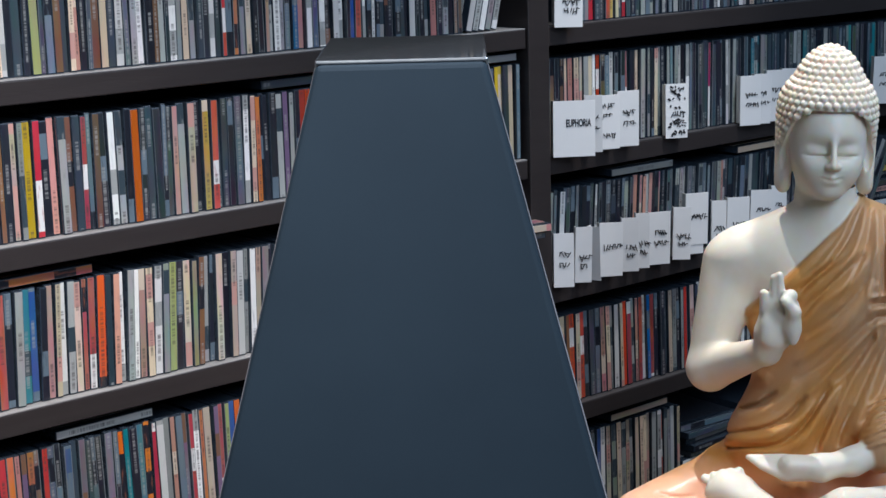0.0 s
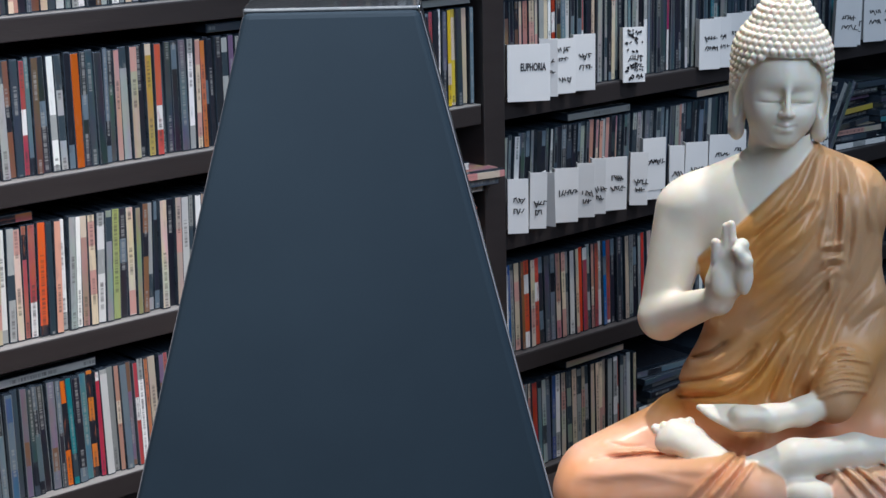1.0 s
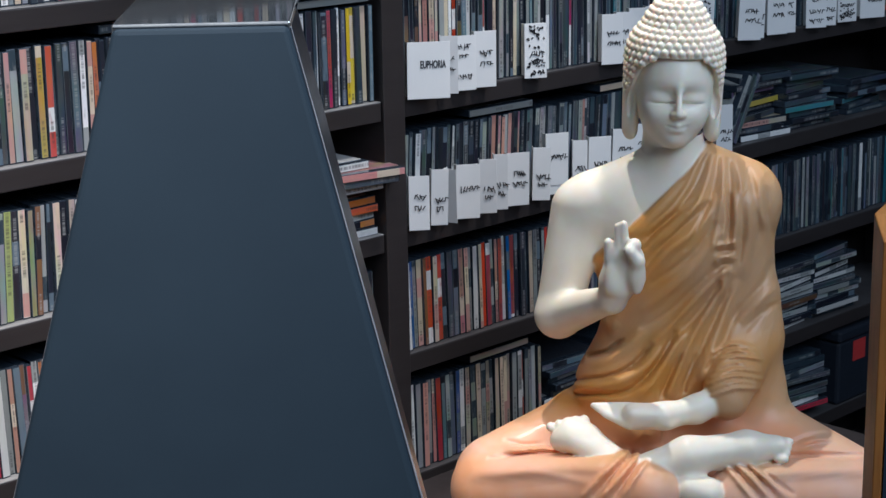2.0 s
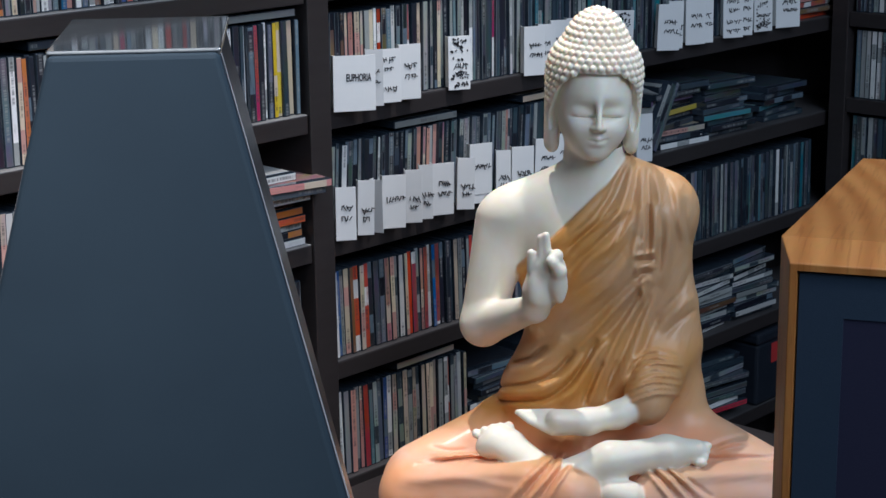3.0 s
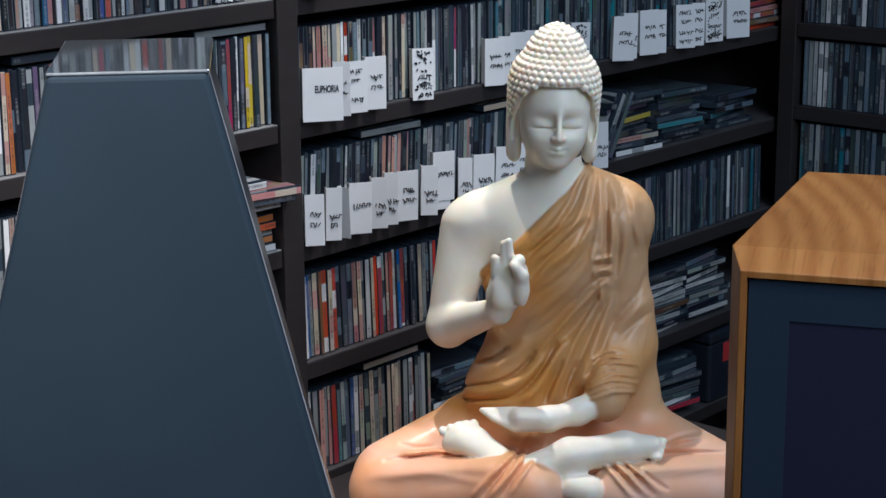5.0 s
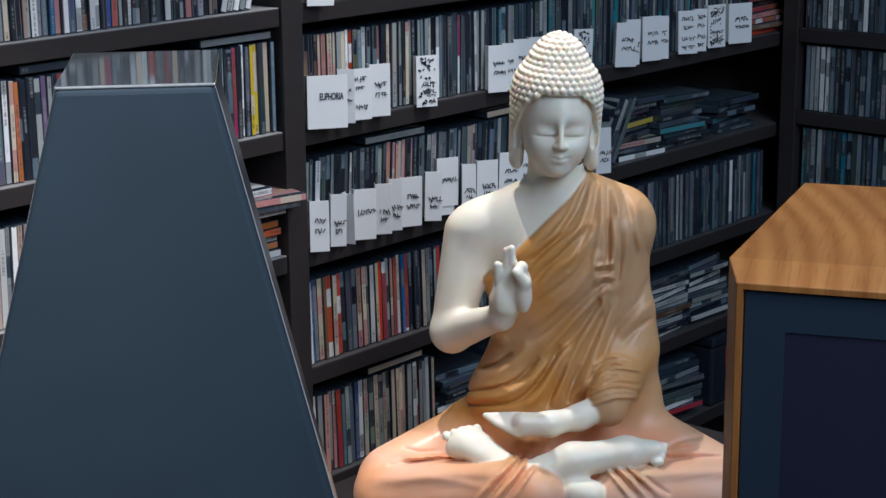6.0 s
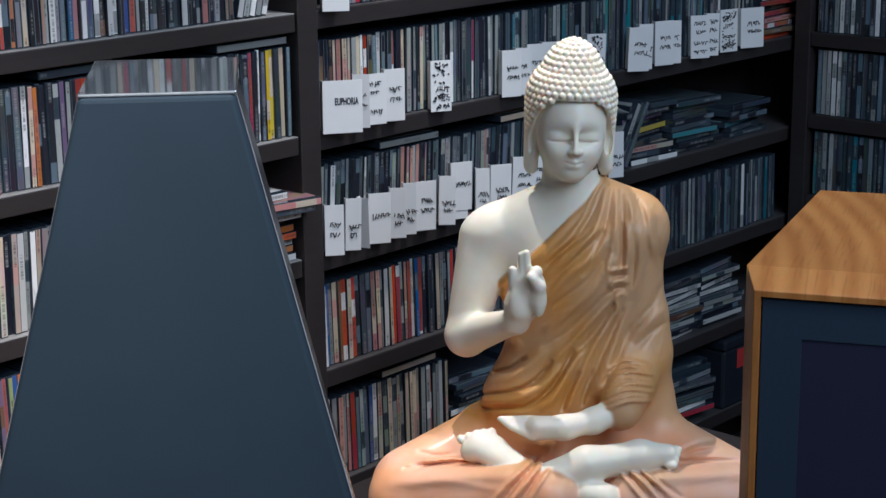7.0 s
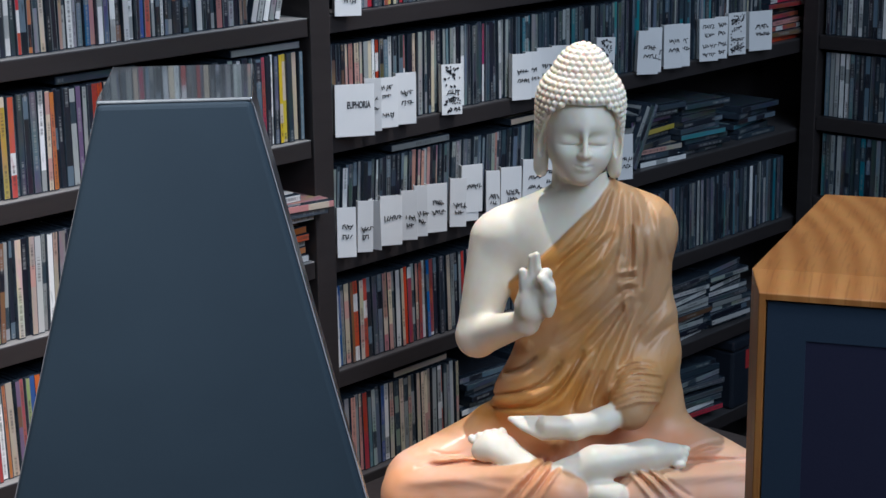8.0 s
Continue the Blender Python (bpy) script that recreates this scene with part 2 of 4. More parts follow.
def single_case(letter, m, group, words="upright on shelf"):
    ob = new("disc_case", CASE_MESH)
    ob.matrix_world = m
    tagged(ob, "clear disc case with %s spine %s" % (COLOUR_WORDS[letter], words), "disc case", group)
    lab = new("spine_label", label_mesh(letter, "lying" in words))
    lab.parent = ob
    if "upright" not in words:
        art = new("cover_sheet", cover_mesh(letter))
        art.parent = ob
    return ob


def standing(x, y, z, lean):
    """The pose of an upright case whose lower left corner stands at x; lean: degrees by which its top tips to the right."""
    lift = CD_T * math.sin(radians(lean)) if lean > 0 else 0
    return pose(x, y, z + lift + 0.0004, 0, lean, 0)


def some(letters, n):
    return "".join(rng.choice(letters) for _ in range(n))


def row_poses(letters, x, level, lean=0.0, wobble=1.6, y=0.007):
    for letter in letters:
        if letter == " ":
            x += 0.006
            continue
        a = max(-25, min(25, lean + rng.uniform(-wobble, wobble) * 0.5))
        wide = rng.choice((1.0, 1.0, 0.9, 0.82, 0.74, 0.66, 0.58))
        yield letter, standing(x, y + rng.uniform(0, 0.007), level, a) @ Matrix.Diagonal((wide, 1, rng.choice((1, 1, 1, 1, 0.985, 1.01)), 1))
        x += wide * CD_T / math.cos(radians(a)) + 0.0003 + max(0, rng.gauss(0, 0.0006))


def row(letters, x, k, lean=0.0, group="disc cases on the near shelves"):
    letters += some(letters, 40)
    stop = {-1: -0.185, 0: -0.238}.get(k, 9) if x < -0.5 else -0.0485 if x < 0 else 0.345 if k == -2 else 0.272
    for letter, m in row_poses(letters, x, shelf_z(k), lean):
        if m.translation.x < stop:
            single_case(letter, m, group)


class Stuff:
    """Many cases joined in one mesh."""

    def __init__(self):
        self.verts, self.faces, self.index, self.mats = [], [], [], [PLASTIC]

    def block(self, m, lo, hi, material):
        if material not in self.mats:
            self.mats.append(material)
        n = len(self.verts)
        for c in range(8):
            self.verts.append(m @ Vector((hi[0] if c & 1 else lo[0], hi[1] if c & 2 else lo[1], hi[2] if c & 4 else lo[2])))
        for f in ((0, 2, 3, 1), (4, 5, 7, 6), (0, 1, 5, 4), (2, 6, 7, 3), (0, 4, 6, 2), (1, 3, 7, 5)):
            self.faces.append([n + i for i in f])
            self.index.append(self.mats.index(material))

    def case(self, letter, m, lying=False):
        self.block(m, (0, 0.0006, 0), (CD_T, CD_D, CD_H), PLASTIC)
        self.block(m, (0.0009, 0.0, 0.0015), (CD_T - 0.0006, 0.004, CD_H - 0.0012), spine(letter, lying))

    def done(self, name, label, category):
        me = bpy.data.meshes.new(name)
        me.from_pydata(self.verts, [], self.faces)
        for m in self.mats:
            me.materials.append(m)
        me.polygons.foreach_set("material_index", self.index)
        me.attributes.new("across", "FLOAT", "POINT").data.foreach_set("value", [float(n % 2) for n in range(len(self.verts))])
        return tagged(new(name, me), label, category, kind="stuff")


# left bay, from its near end to the upright
LEFT_TOP = ("kgpkcykndcwkdkldsndcpkdncdwsgwkngkwgcgdkwdrkogckkpgwgsbpwbwnwwkbrwkwsgnkkdkwkd", -0.855, 1, 0.0)
row("dcdkddcpknkcgyrkpgndrsnkwgkokdksdpgckyrddkswcokkkgvgkrrckwrkdkwgkokcsrwkdkwkdwrtwrbkywodsbwrdkc", -0.872, 0)
row("pkkwgkkrkgtbkpcwgcorodpwgwpcwglkclngkckcwgwcgkkclgprkwgrdkgvgkrcd", -0.875, -1, 2.0)
LEFT_LOW = ("nkpwtlkropvonrssbdvdskvkotktorwgpsvrwocvrlbobkgcrdswvkdkop", -0.88, -2, -1.0)
row("dkwkskgdwkdwkrkwsyydcsgwdb", -0.232, 0)
# right bay, the rows beside the upright
row("wbgcnrcrkdspcgwcrrgprwbrkkdcgkgrscdwk", 0.006, -2, -1.6)
row("wgpgprsgsbwcgcgcgccccgwrggw", 0.012, -3, -1.2)

far = Stuff()
for letters, x, k, lean in (
    LEFT_TOP,
    LEFT_LOW,
    ("kgsgrdkrycgrdkdgkgsd" + some("ddsgkgtwdskcdd", 104), 0.055, 1, 0.0),
    ("nkncpccgcwrnswskrkcgk" + "gkcgkgsgwkwskdddrdkkwgg" + some("ddsgkdtddgskdd", 70), 0.016, 0, 0.0),
    ("ggwkdkgkkdwdkkdkkgdpppg" + some("dsskggkgdddpgd", 46), 0.004, -1, 3.0),
    (some("dsdkgdtdwdgdsd", 84), 0.36, -2, -1.0),
    (some("ddskgdd", 100), 0.004, 2, 0.0),
    (some("gkwcdsrgkwgdc", 100), -1.15, 2, 0.0),
    (some("gkwcdsrgkwgdc", 100), -1.15, 3, 0.0),
):
    for letter, m in row_poses(letters + some(letters, 60), x, shelf_z(k), lean):
        stop = -0.145 if k == 1 and x < -0.5 else -0.05 if x < -0.5 else 0.70 if k == -1 else 1.14 if k == 0 else 1.24
        if m.translation.x < stop:
            far.case(letter, m)
for n, z in enumerate(B_LEVELS[3:9]):
    y = -0.055
    while y > -1.1:
        y -= CD_T + max(0.0003, rng.gauss(0.0004, 0.0006))
        far.case(rng.choice("ddsdkgdtddgsdkw"), pose(XB + 0.006 + rng.uniform(0, 0.006), y + CD_T, z + 0.0005, 0, 0, -90))

# ---- pyramid loudspeaker ----
def frustum(bm, w0, b0, d0, w1, b1, d1, h, lean, bevel):
    """A block that tapers upwards: at the base w0 wide in front, b0 behind and d0 deep, at the top w1, b1 and d1; the top's front edge is set back by lean."""
    ring = [(-w0 / 2, 0, 0), (w0 / 2, 0, 0), (b0 / 2, d0, 0), (-b0 / 2, d0, 0), (-w1 / 2, lean, h), (w1 / 2, lean, h), (b1 / 2, lean + d1, h), (-b1 / 2, lean + d1, h)]
    v = [bm.verts.new(c) for c in ring]
    for f in ((3, 2, 1, 0), (4, 5, 6, 7), (0, 1, 5, 4), (1, 2, 6, 5), (2, 3, 7, 6), (3, 0, 4, 7)):
        bm.faces.new([v[i] for i in f])
    if bevel:
        bmesh.ops.bevel(bm, geom=list(bm.edges), offset=bevel, segments=3, profile=0.5, affect="EDGES")
    return bm


TABLE = 0.635
PYR_H, PYR_TAPER, PYR_LEAN = 1.326 - TABLE, 0.252, 0.178
pyr_yaw = math.degrees(-0.7454)
front = Vector((math.sin(-0.7454), -math.cos(-0.7454), 0))
pyr_foot = Vector((-0.7964, -0.6327, TABLE)) + front * PYR_LEAN * PYR_H
pyramid = thing("loudspeaker", "tall pyramid loudspeaker with black cloth front and gloss black sides", "loudspeaker", pose(*pyr_foot, 0, 0, pyr_yaw))
w_top, w_base = 0.1275, 0.1275 + 2 * PYR_TAPER * PYR_H
d_top = 0.165
part("cabinet", frustum(bmesh.new(), w_base, 0.10, 0.26, w_top, w_top - 0.006, d_top, PYR_H - 0.004, PYR_LEAN * PYR_H, 0.002), GLOSS, pyramid, "gloss black lacquered cabinet")
bm = frustum(bmesh.new(), w_base - 0.003, w_base - 0.003, 0.012, w_top - 0.002, w_top - 0.002, 0.012, PYR_H - 0.003, PYR_LEAN * (PYR_H - 0.003), 0.005)
bmesh.ops.translate(bm, verts=bm.verts, vec=(0, -0.008, 0.001))
tp = bmesh.new()
box(tp, (-w_top / 2, 0, -0.003), (w_top / 2, d_top, 0.004), 0.001)
bmesh.ops.rotate(tp, verts=tp.verts, cent=(0, 0, 0.004), matrix=Matrix.Rotation(radians(1.2), 3, "X"))
bmesh.ops.translate(tp, verts=tp.verts, vec=(0, PYR_LEAN * PYR_H - 0.004, PYR_H - 0.0038))
part("top_plate", tp, TOP, pyramid, "clear-edged polished acrylic top plate")
# Added strip: the bright highlight on the plate's front edge, as pale colour.
lip = bmesh.new()
box(lip, (-w_top / 2 + 0.001, -0.0022, -0.0026), (w_top / 2 - 0.001, 0.0004, 0.0002), 0.0011)
bmesh.ops.translate(lip, verts=lip.verts, vec=(0, PYR_LEAN * PYR_H - 0.0045, PYR_H))
part("front_lip", lip, mat("pale_edge_glint", (0.2, 0.22, 0.23), 0.3, (0.13, 0.145, 0.16), 90, coat=0.3), pyramid, "pale strip for the glint on the top plate front")
# Added grey strip that stands for the light reflected along the side edges.
edge = frustum(bmesh.new(), w_base + 0.001, w_base + 0.001, 0.003, w_top + 0.001, w_top + 0.001, 0.003, PYR_H - 0.005, PYR_LEAN * (PYR_H - 0.005), 0.0008)
bmesh.ops.translate(edge, verts=edge.verts, vec=(0, 0.0045, 0.0005))
part("edge_trim", edge, mat("grey_rim_glint", (0.13, 0.14, 0.16), 0.25, (0.2, 0.21, 0.23), 30, coat=0.5), pyramid, "thin grey strip for the glint along the edge")
part("grille", bm, GRILLE, pyramid, "black stretched cloth grille")

# ---- wooden box loudspeaker ----
box_yaw = -65.9
boxspk = thing("loudspeaker", "box loudspeaker in orange-brown wood veneer with dark blue grille", "loudspeaker", pose(-0.6774, -1.1166, TABLE, 0, 0, box_yaw))
BW, BD, BH, CH, CF, TAPER = 0.24, 0.253, 1.239 - TABLE, 0.0095, 0.029, 0.024


def veneer():
    m = bpy.data.materials.new("orange_wood_veneer")
    m.use_nodes = True
    nt, nodes = m.node_tree, m.node_tree.nodes
    p = nodes["Principled BSDF"]
    tc, mp = nodes.new("ShaderNodeTexCoord"), nodes.new("ShaderNodeMapping")
    mp.inputs["Scale"].default_value = (1.0, 0.62, 1.0)
    mp.inputs["Location"].default_value = (0.16, 0.02, 0)
    # broad arched figure, with dark pores drawn out along the grain
    wave, fine, pores, warm = (nodes.new(n) for n in ("ShaderNodeTexWave", "ShaderNodeTexNoise", "ShaderNodeTexNoise", "ShaderNodeTexNoise"))
    wave.wave_type, wave.rings_direction, wave.wave_profile = "RINGS", "Z", "SIN"
    wave.inputs["Scale"].default_value, wave.inputs["Distortion"].default_value = 16, 2.6
    wave.inputs["Detail"].default_value, wave.inputs["Detail Scale"].default_value, wave.inputs["Detail Roughness"].default_value = 3, 0.55, 0.4
    fine.inputs["Scale"].default_value, fine.inputs["Detail"].default_value = 160, 6
    warm.inputs["Scale"].default_value, warm.inputs["Detail"].default_value = 11, 3
    long = nodes.new("ShaderNodeMapping")
    long.inputs["Scale"].default_value = (1.0, 0.06, 0.06)
    pores.inputs["Scale"].default_value, pores.inputs["Detail"].default_value = 420, 3
    ramp, tone, dots = (nodes.new("ShaderNodeValToRGB") for _ in range(3))
    ramp.color_ramp.elements[0].color, ramp.color_ramp.elements[1].color = (0.45, 0.165, 0.037, 1), (0.56, 0.235, 0.062, 1)
    tone.color_ramp.elements[0].color, tone.color_ramp.elements[1].color = (0.74, 0.70, 0.66, 1), (1, 1, 1, 1)
    tone.color_ramp.elements[0].position, tone.color_ramp.elements[1].position = 0.35, 0.65
    dots.color_ramp.elements[0].color, dots.color_ramp.elements[1].color = (0.72, 0.66, 0.6, 1), (1, 1, 1, 1)
    dots.color_ramp.elements[0].position, dots.color_ramp.elements[1].position = 0.36, 0.46
    nt.links.new(tc.outputs["Object"], mp.inputs[0])
    nt.links.new(tc.outputs["Object"], long.inputs[0])
    nt.links.new(long.outputs[0], pores.inputs[0])
    for n in (wave, fine, warm):
        nt.links.new(mp.outputs[0], n.inputs[0])
    nt.links.new(wave.outputs["Fac"], ramp.inputs[0])
    nt.links.new(warm.outputs["Fac"], tone.inputs[0])
    nt.links.new(pores.outputs["Fac"], dots.inputs[0])
    colour = ramp.outputs[0]
    for other, share in ((tone.outputs[0], 0.8), (dots.outputs[0], 0.6), (fine.outputs["Color"], 0.2)):
        mx = nodes.new("ShaderNodeMix")
        mx.data_type, mx.blend_type = "RGBA", "MULTIPLY"
        mx.inputs[0].default_value = share
        nt.links.new(colour, mx.inputs[6])
        nt.links.new(other, mx.inputs[7])
        colour = mx.outputs[2]
    nt.links.new(colour, p.inputs["Base Color"])
    p.inputs["Roughness"].default_value = 0.42
    return m


VENEER = veneer()


def chamfered(bm):
    """The cabinet, narrower behind: front edges cut at a slant, with a shallow well for the grille."""
    def ring(y, inset, narrow=0.0):
        side = inset + narrow
        return [bm.verts.new(c) for c in ((side, y, inset), (BW - side, y, inset), (BW - side, y, BH - inset), (side, y, BH - inset))]
    back, edge, slant, lip, well = ring(BD, 0, TAPER), ring(0, 0), ring(-CF, CH), ring(-CF, CH + 0.0045), ring(-CF + 0.008, CH + 0.0055)
    bm.faces.new(back)
    bm.faces.new(well[::-1])
    for a, b in ((back, edge), (edge, slant), (slant, lip), (lip, well)):
        for i in range(4):
            bm.faces.new((a[i], a[(i + 1) % 4], b[(i + 1) % 4], b[i]))
    bmesh.ops.recalc_face_normals(bm, faces=bm.faces)
    sharp = [e for e in bm.edges if len(e.link_faces) == 2 and e.calc_face_angle() > 0.3 and all(v in back + edge + slant for v in e.verts)]
    bmesh.ops.bevel(bm, geom=sharp, offset=0.0008, segments=2, profile=0.5, affect="EDGES")
    return bm


part("cabinet", chamfered(bmesh.new()), VENEER, boxspk, "orange-brown wood veneer cabinet with slanted front edges")
g0, g1, gb = CH + 0.006, -CF + 0.002, 0.027
fr = bmesh.new()
outer = [(g0, g0), (BW - g0, g0), (BW - g0, BH - g0), (g0, BH - g0)]
inner = [(g0 + gb, g0 + gb), (BW - g0 - gb, g0 + gb), (BW - g0 - gb, BH - g0 - gb), (g0 + gb, BH - g0 - gb)]
rings = [[fr.verts.new((x, y, z)) for x, z in loop] for loop, y in ((outer, g1 + 0.005), (outer, g1), (inner, g1), (inner, g1 + 0.005))]
for a, b in zip(rings, rings[1:] + rings[:1]):
    for i in range(4):
        fr.faces.new((a[i], a[(i + 1) % 4], b[(i + 1) % 4], b[i]))
bmesh.ops.recalc_face_normals(fr, faces=fr.faces)
part("grille_frame", fr, NAVY_EDGE, boxspk, "dark teal cloth border of the grille")
block("grille", (g0 + gb - 0.001, g1 + 0.0006, g0 + gb - 0.001), (BW - g0 - gb + 0.001, g1 + 0.0045, BH - g0 - gb + 0.001), NAVY, boxspk, 0, "dark navy grille cloth")

# ---- table that carries the statue and both loudspeakers ----
table = thing("table", "plain dark wooden display table", "table")
block("tabletop", (-1.35, -1.55, TABLE - 0.03), (0.42, -0.13, TABLE), DARK_WOOD, table, 0.002)
for x in (-1.3, 0.31):
    for y in (-1.5, -0.24):
        block("leg", (x, y, 0), (x + 0.06, y + 0.06, TABLE - 0.03), DARK_WOOD, table, 0.002)

# ---- seated statue ----
def smin(a, b, k):
    h = np.clip(0.5 + 0.5 * (b - a) / k, 0, 1)
    return b + (a - b) * h - k * h * (1 - h)


def nets(f, origin, step):
    """Surface nets: verts and quads where the field f on a regular grid changes its sign."""
    inside = f < 0
    shape = np.array(f.shape) - 1
    total, weight = np.zeros((*shape, 3)), np.zeros(shape)
    corners = [(i, j, k) for i in (0, 1) for j in (0, 1) for k in (0, 1)]

    def at(a, c):
        return a[c[0]:c[0] + shape[0], c[1]:c[1] + shape[1], c[2]:c[2] + shape[2]]

    for c in corners:
        for axis in range(3):
            if c[axis]:
                continue
            e = list(c)
            e[axis] = 1
            fa, fb = at(f, c), at(f, e)
            cross = at(inside, c) != at(inside, e)
            t = np.where(cross, fa / np.where(cross, fa - fb, 1), 0)
            for d in range(3):
                total[..., d] += np.where(cross, c[d] + (t if d == axis else 0), 0)
            weight += cross
    active = weight > 0
    number = np.full(shape, -1)
    number[active] = np.arange(active.sum())
    cells = np.argwhere(active)
    verts = origin + step * (cells + total[active] / weight[active][:, None])
    quads = []
    for axis in range(3):
        a, b = [n for n in range(3) if n != axis]
        s0, s1 = [slice(1, -1)] * 3, [slice(1, -1)] * 3
        s0[axis], s1[axis] = slice(0, -1), slice(1, None)
        lo, hi = inside[tuple(s0)], inside[tuple(s1)]
        for want, flip in ((lo & ~hi, False), (~lo & hi, True)):
            p = np.argwhere(want)
            p[:, a] += 1
            p[:, b] += 1
            q = []
            for da, db in ((1, 1), (0, 1), (0, 0), (1, 0)):
                g = p.copy()
                g[:, a] -= da
                g[:, b] -= db
                q.append(number[g[:, 0], g[:, 1], g[:, 2]])
            q = np.stack(q, -1)
            if flip != (axis == 1):
                q = q[:, ::-1]
            quads.append(q)
    return verts, np.concatenate(quads)


class Field:
    """A distance field on a grid, with a second one for how far a place lies from the dyed robe."""

    def __init__(self, lo, hi, step):
        self.lo, self.step = np.array(lo), step
        axes = [np.arange(a, b + step, step) for a, b in zip(lo, hi)]
        self.axes = axes
        self.skin = np.full([len(a) for a in axes], 1.0)
        self.robe = self.skin.copy()

    def near(self, lo, hi):
        s = tuple(slice(max(0, int((a - o) / self.step)), max(1, int((b - o) / self.step) + 2)) for a, b, o in zip(lo, hi, self.lo))
        return s, np.meshgrid(*[ax[t] for ax, t in zip(self.axes, s)], indexing="ij", sparse=True)

    def add(self, which, s, d, k):
        arr = self.robe if which else self.skin
        if d.size:
            arr[s] = smin(arr[s], d, k)

    def cone(self, a, b, ra, rb, which=0, k=0.012, squash=None):
        """A rounded limb from a to b; squash: (axis vector, factor) flattens it."""
        a, b = np.array(a, float), np.array(b, float)
        m = max(ra, rb) + 0.05
        s, (x, y, z) = self.near(np.minimum(a, b) - m, np.maximum(a, b) + m)
        ab = b - a
        t = np.clip(((x - a[0]) * ab[0] + (y - a[1]) * ab[1] + (z - a[2]) * ab[2]) / (ab @ ab), 0, 1)
        dx, dy, dz = x - a[0] - t * ab[0], y - a[1] - t * ab[1], z - a[2] - t * ab[2]
        if squash is not None:
            n, q = np.array(squash[0]) / np.linalg.norm(squash[0]), squash[1]
            along = (dx * n[0] + dy * n[1] + dz * n[2]) * (q - 1)
            dx, dy, dz = dx + along * n[0], dy + along * n[1], dz + along * n[2]
        self.add(which, s, np.sqrt(dx * dx + dy * dy + dz * dz) - (ra + (rb - ra) * t), k)

    def egg(self, c, r, which=0, k=0.012, cut=False):
        c, r = np.array(c, float), np.array(r, float)
        s, (x, y, z) = self.near(c - r - 0.05, c + r + 0.05)
        p, q, w = (x - c[0]) / r[0], (y - c[1]) / r[1], (z - c[2]) / r[2]
        g = np.sqrt(p * p + q * q + w * w)
        d = (g - 1) * r.min() if cut else g * (g - 1) / np.maximum(np.sqrt((p / r[0]) ** 2 + (q / r[1]) ** 2 + (w / r[2]) ** 2), 1e-6)
        if cut:
            self.skin[s] = -smin(-self.skin[s], d, k)
        else:
            self.add(which, s, d, k)


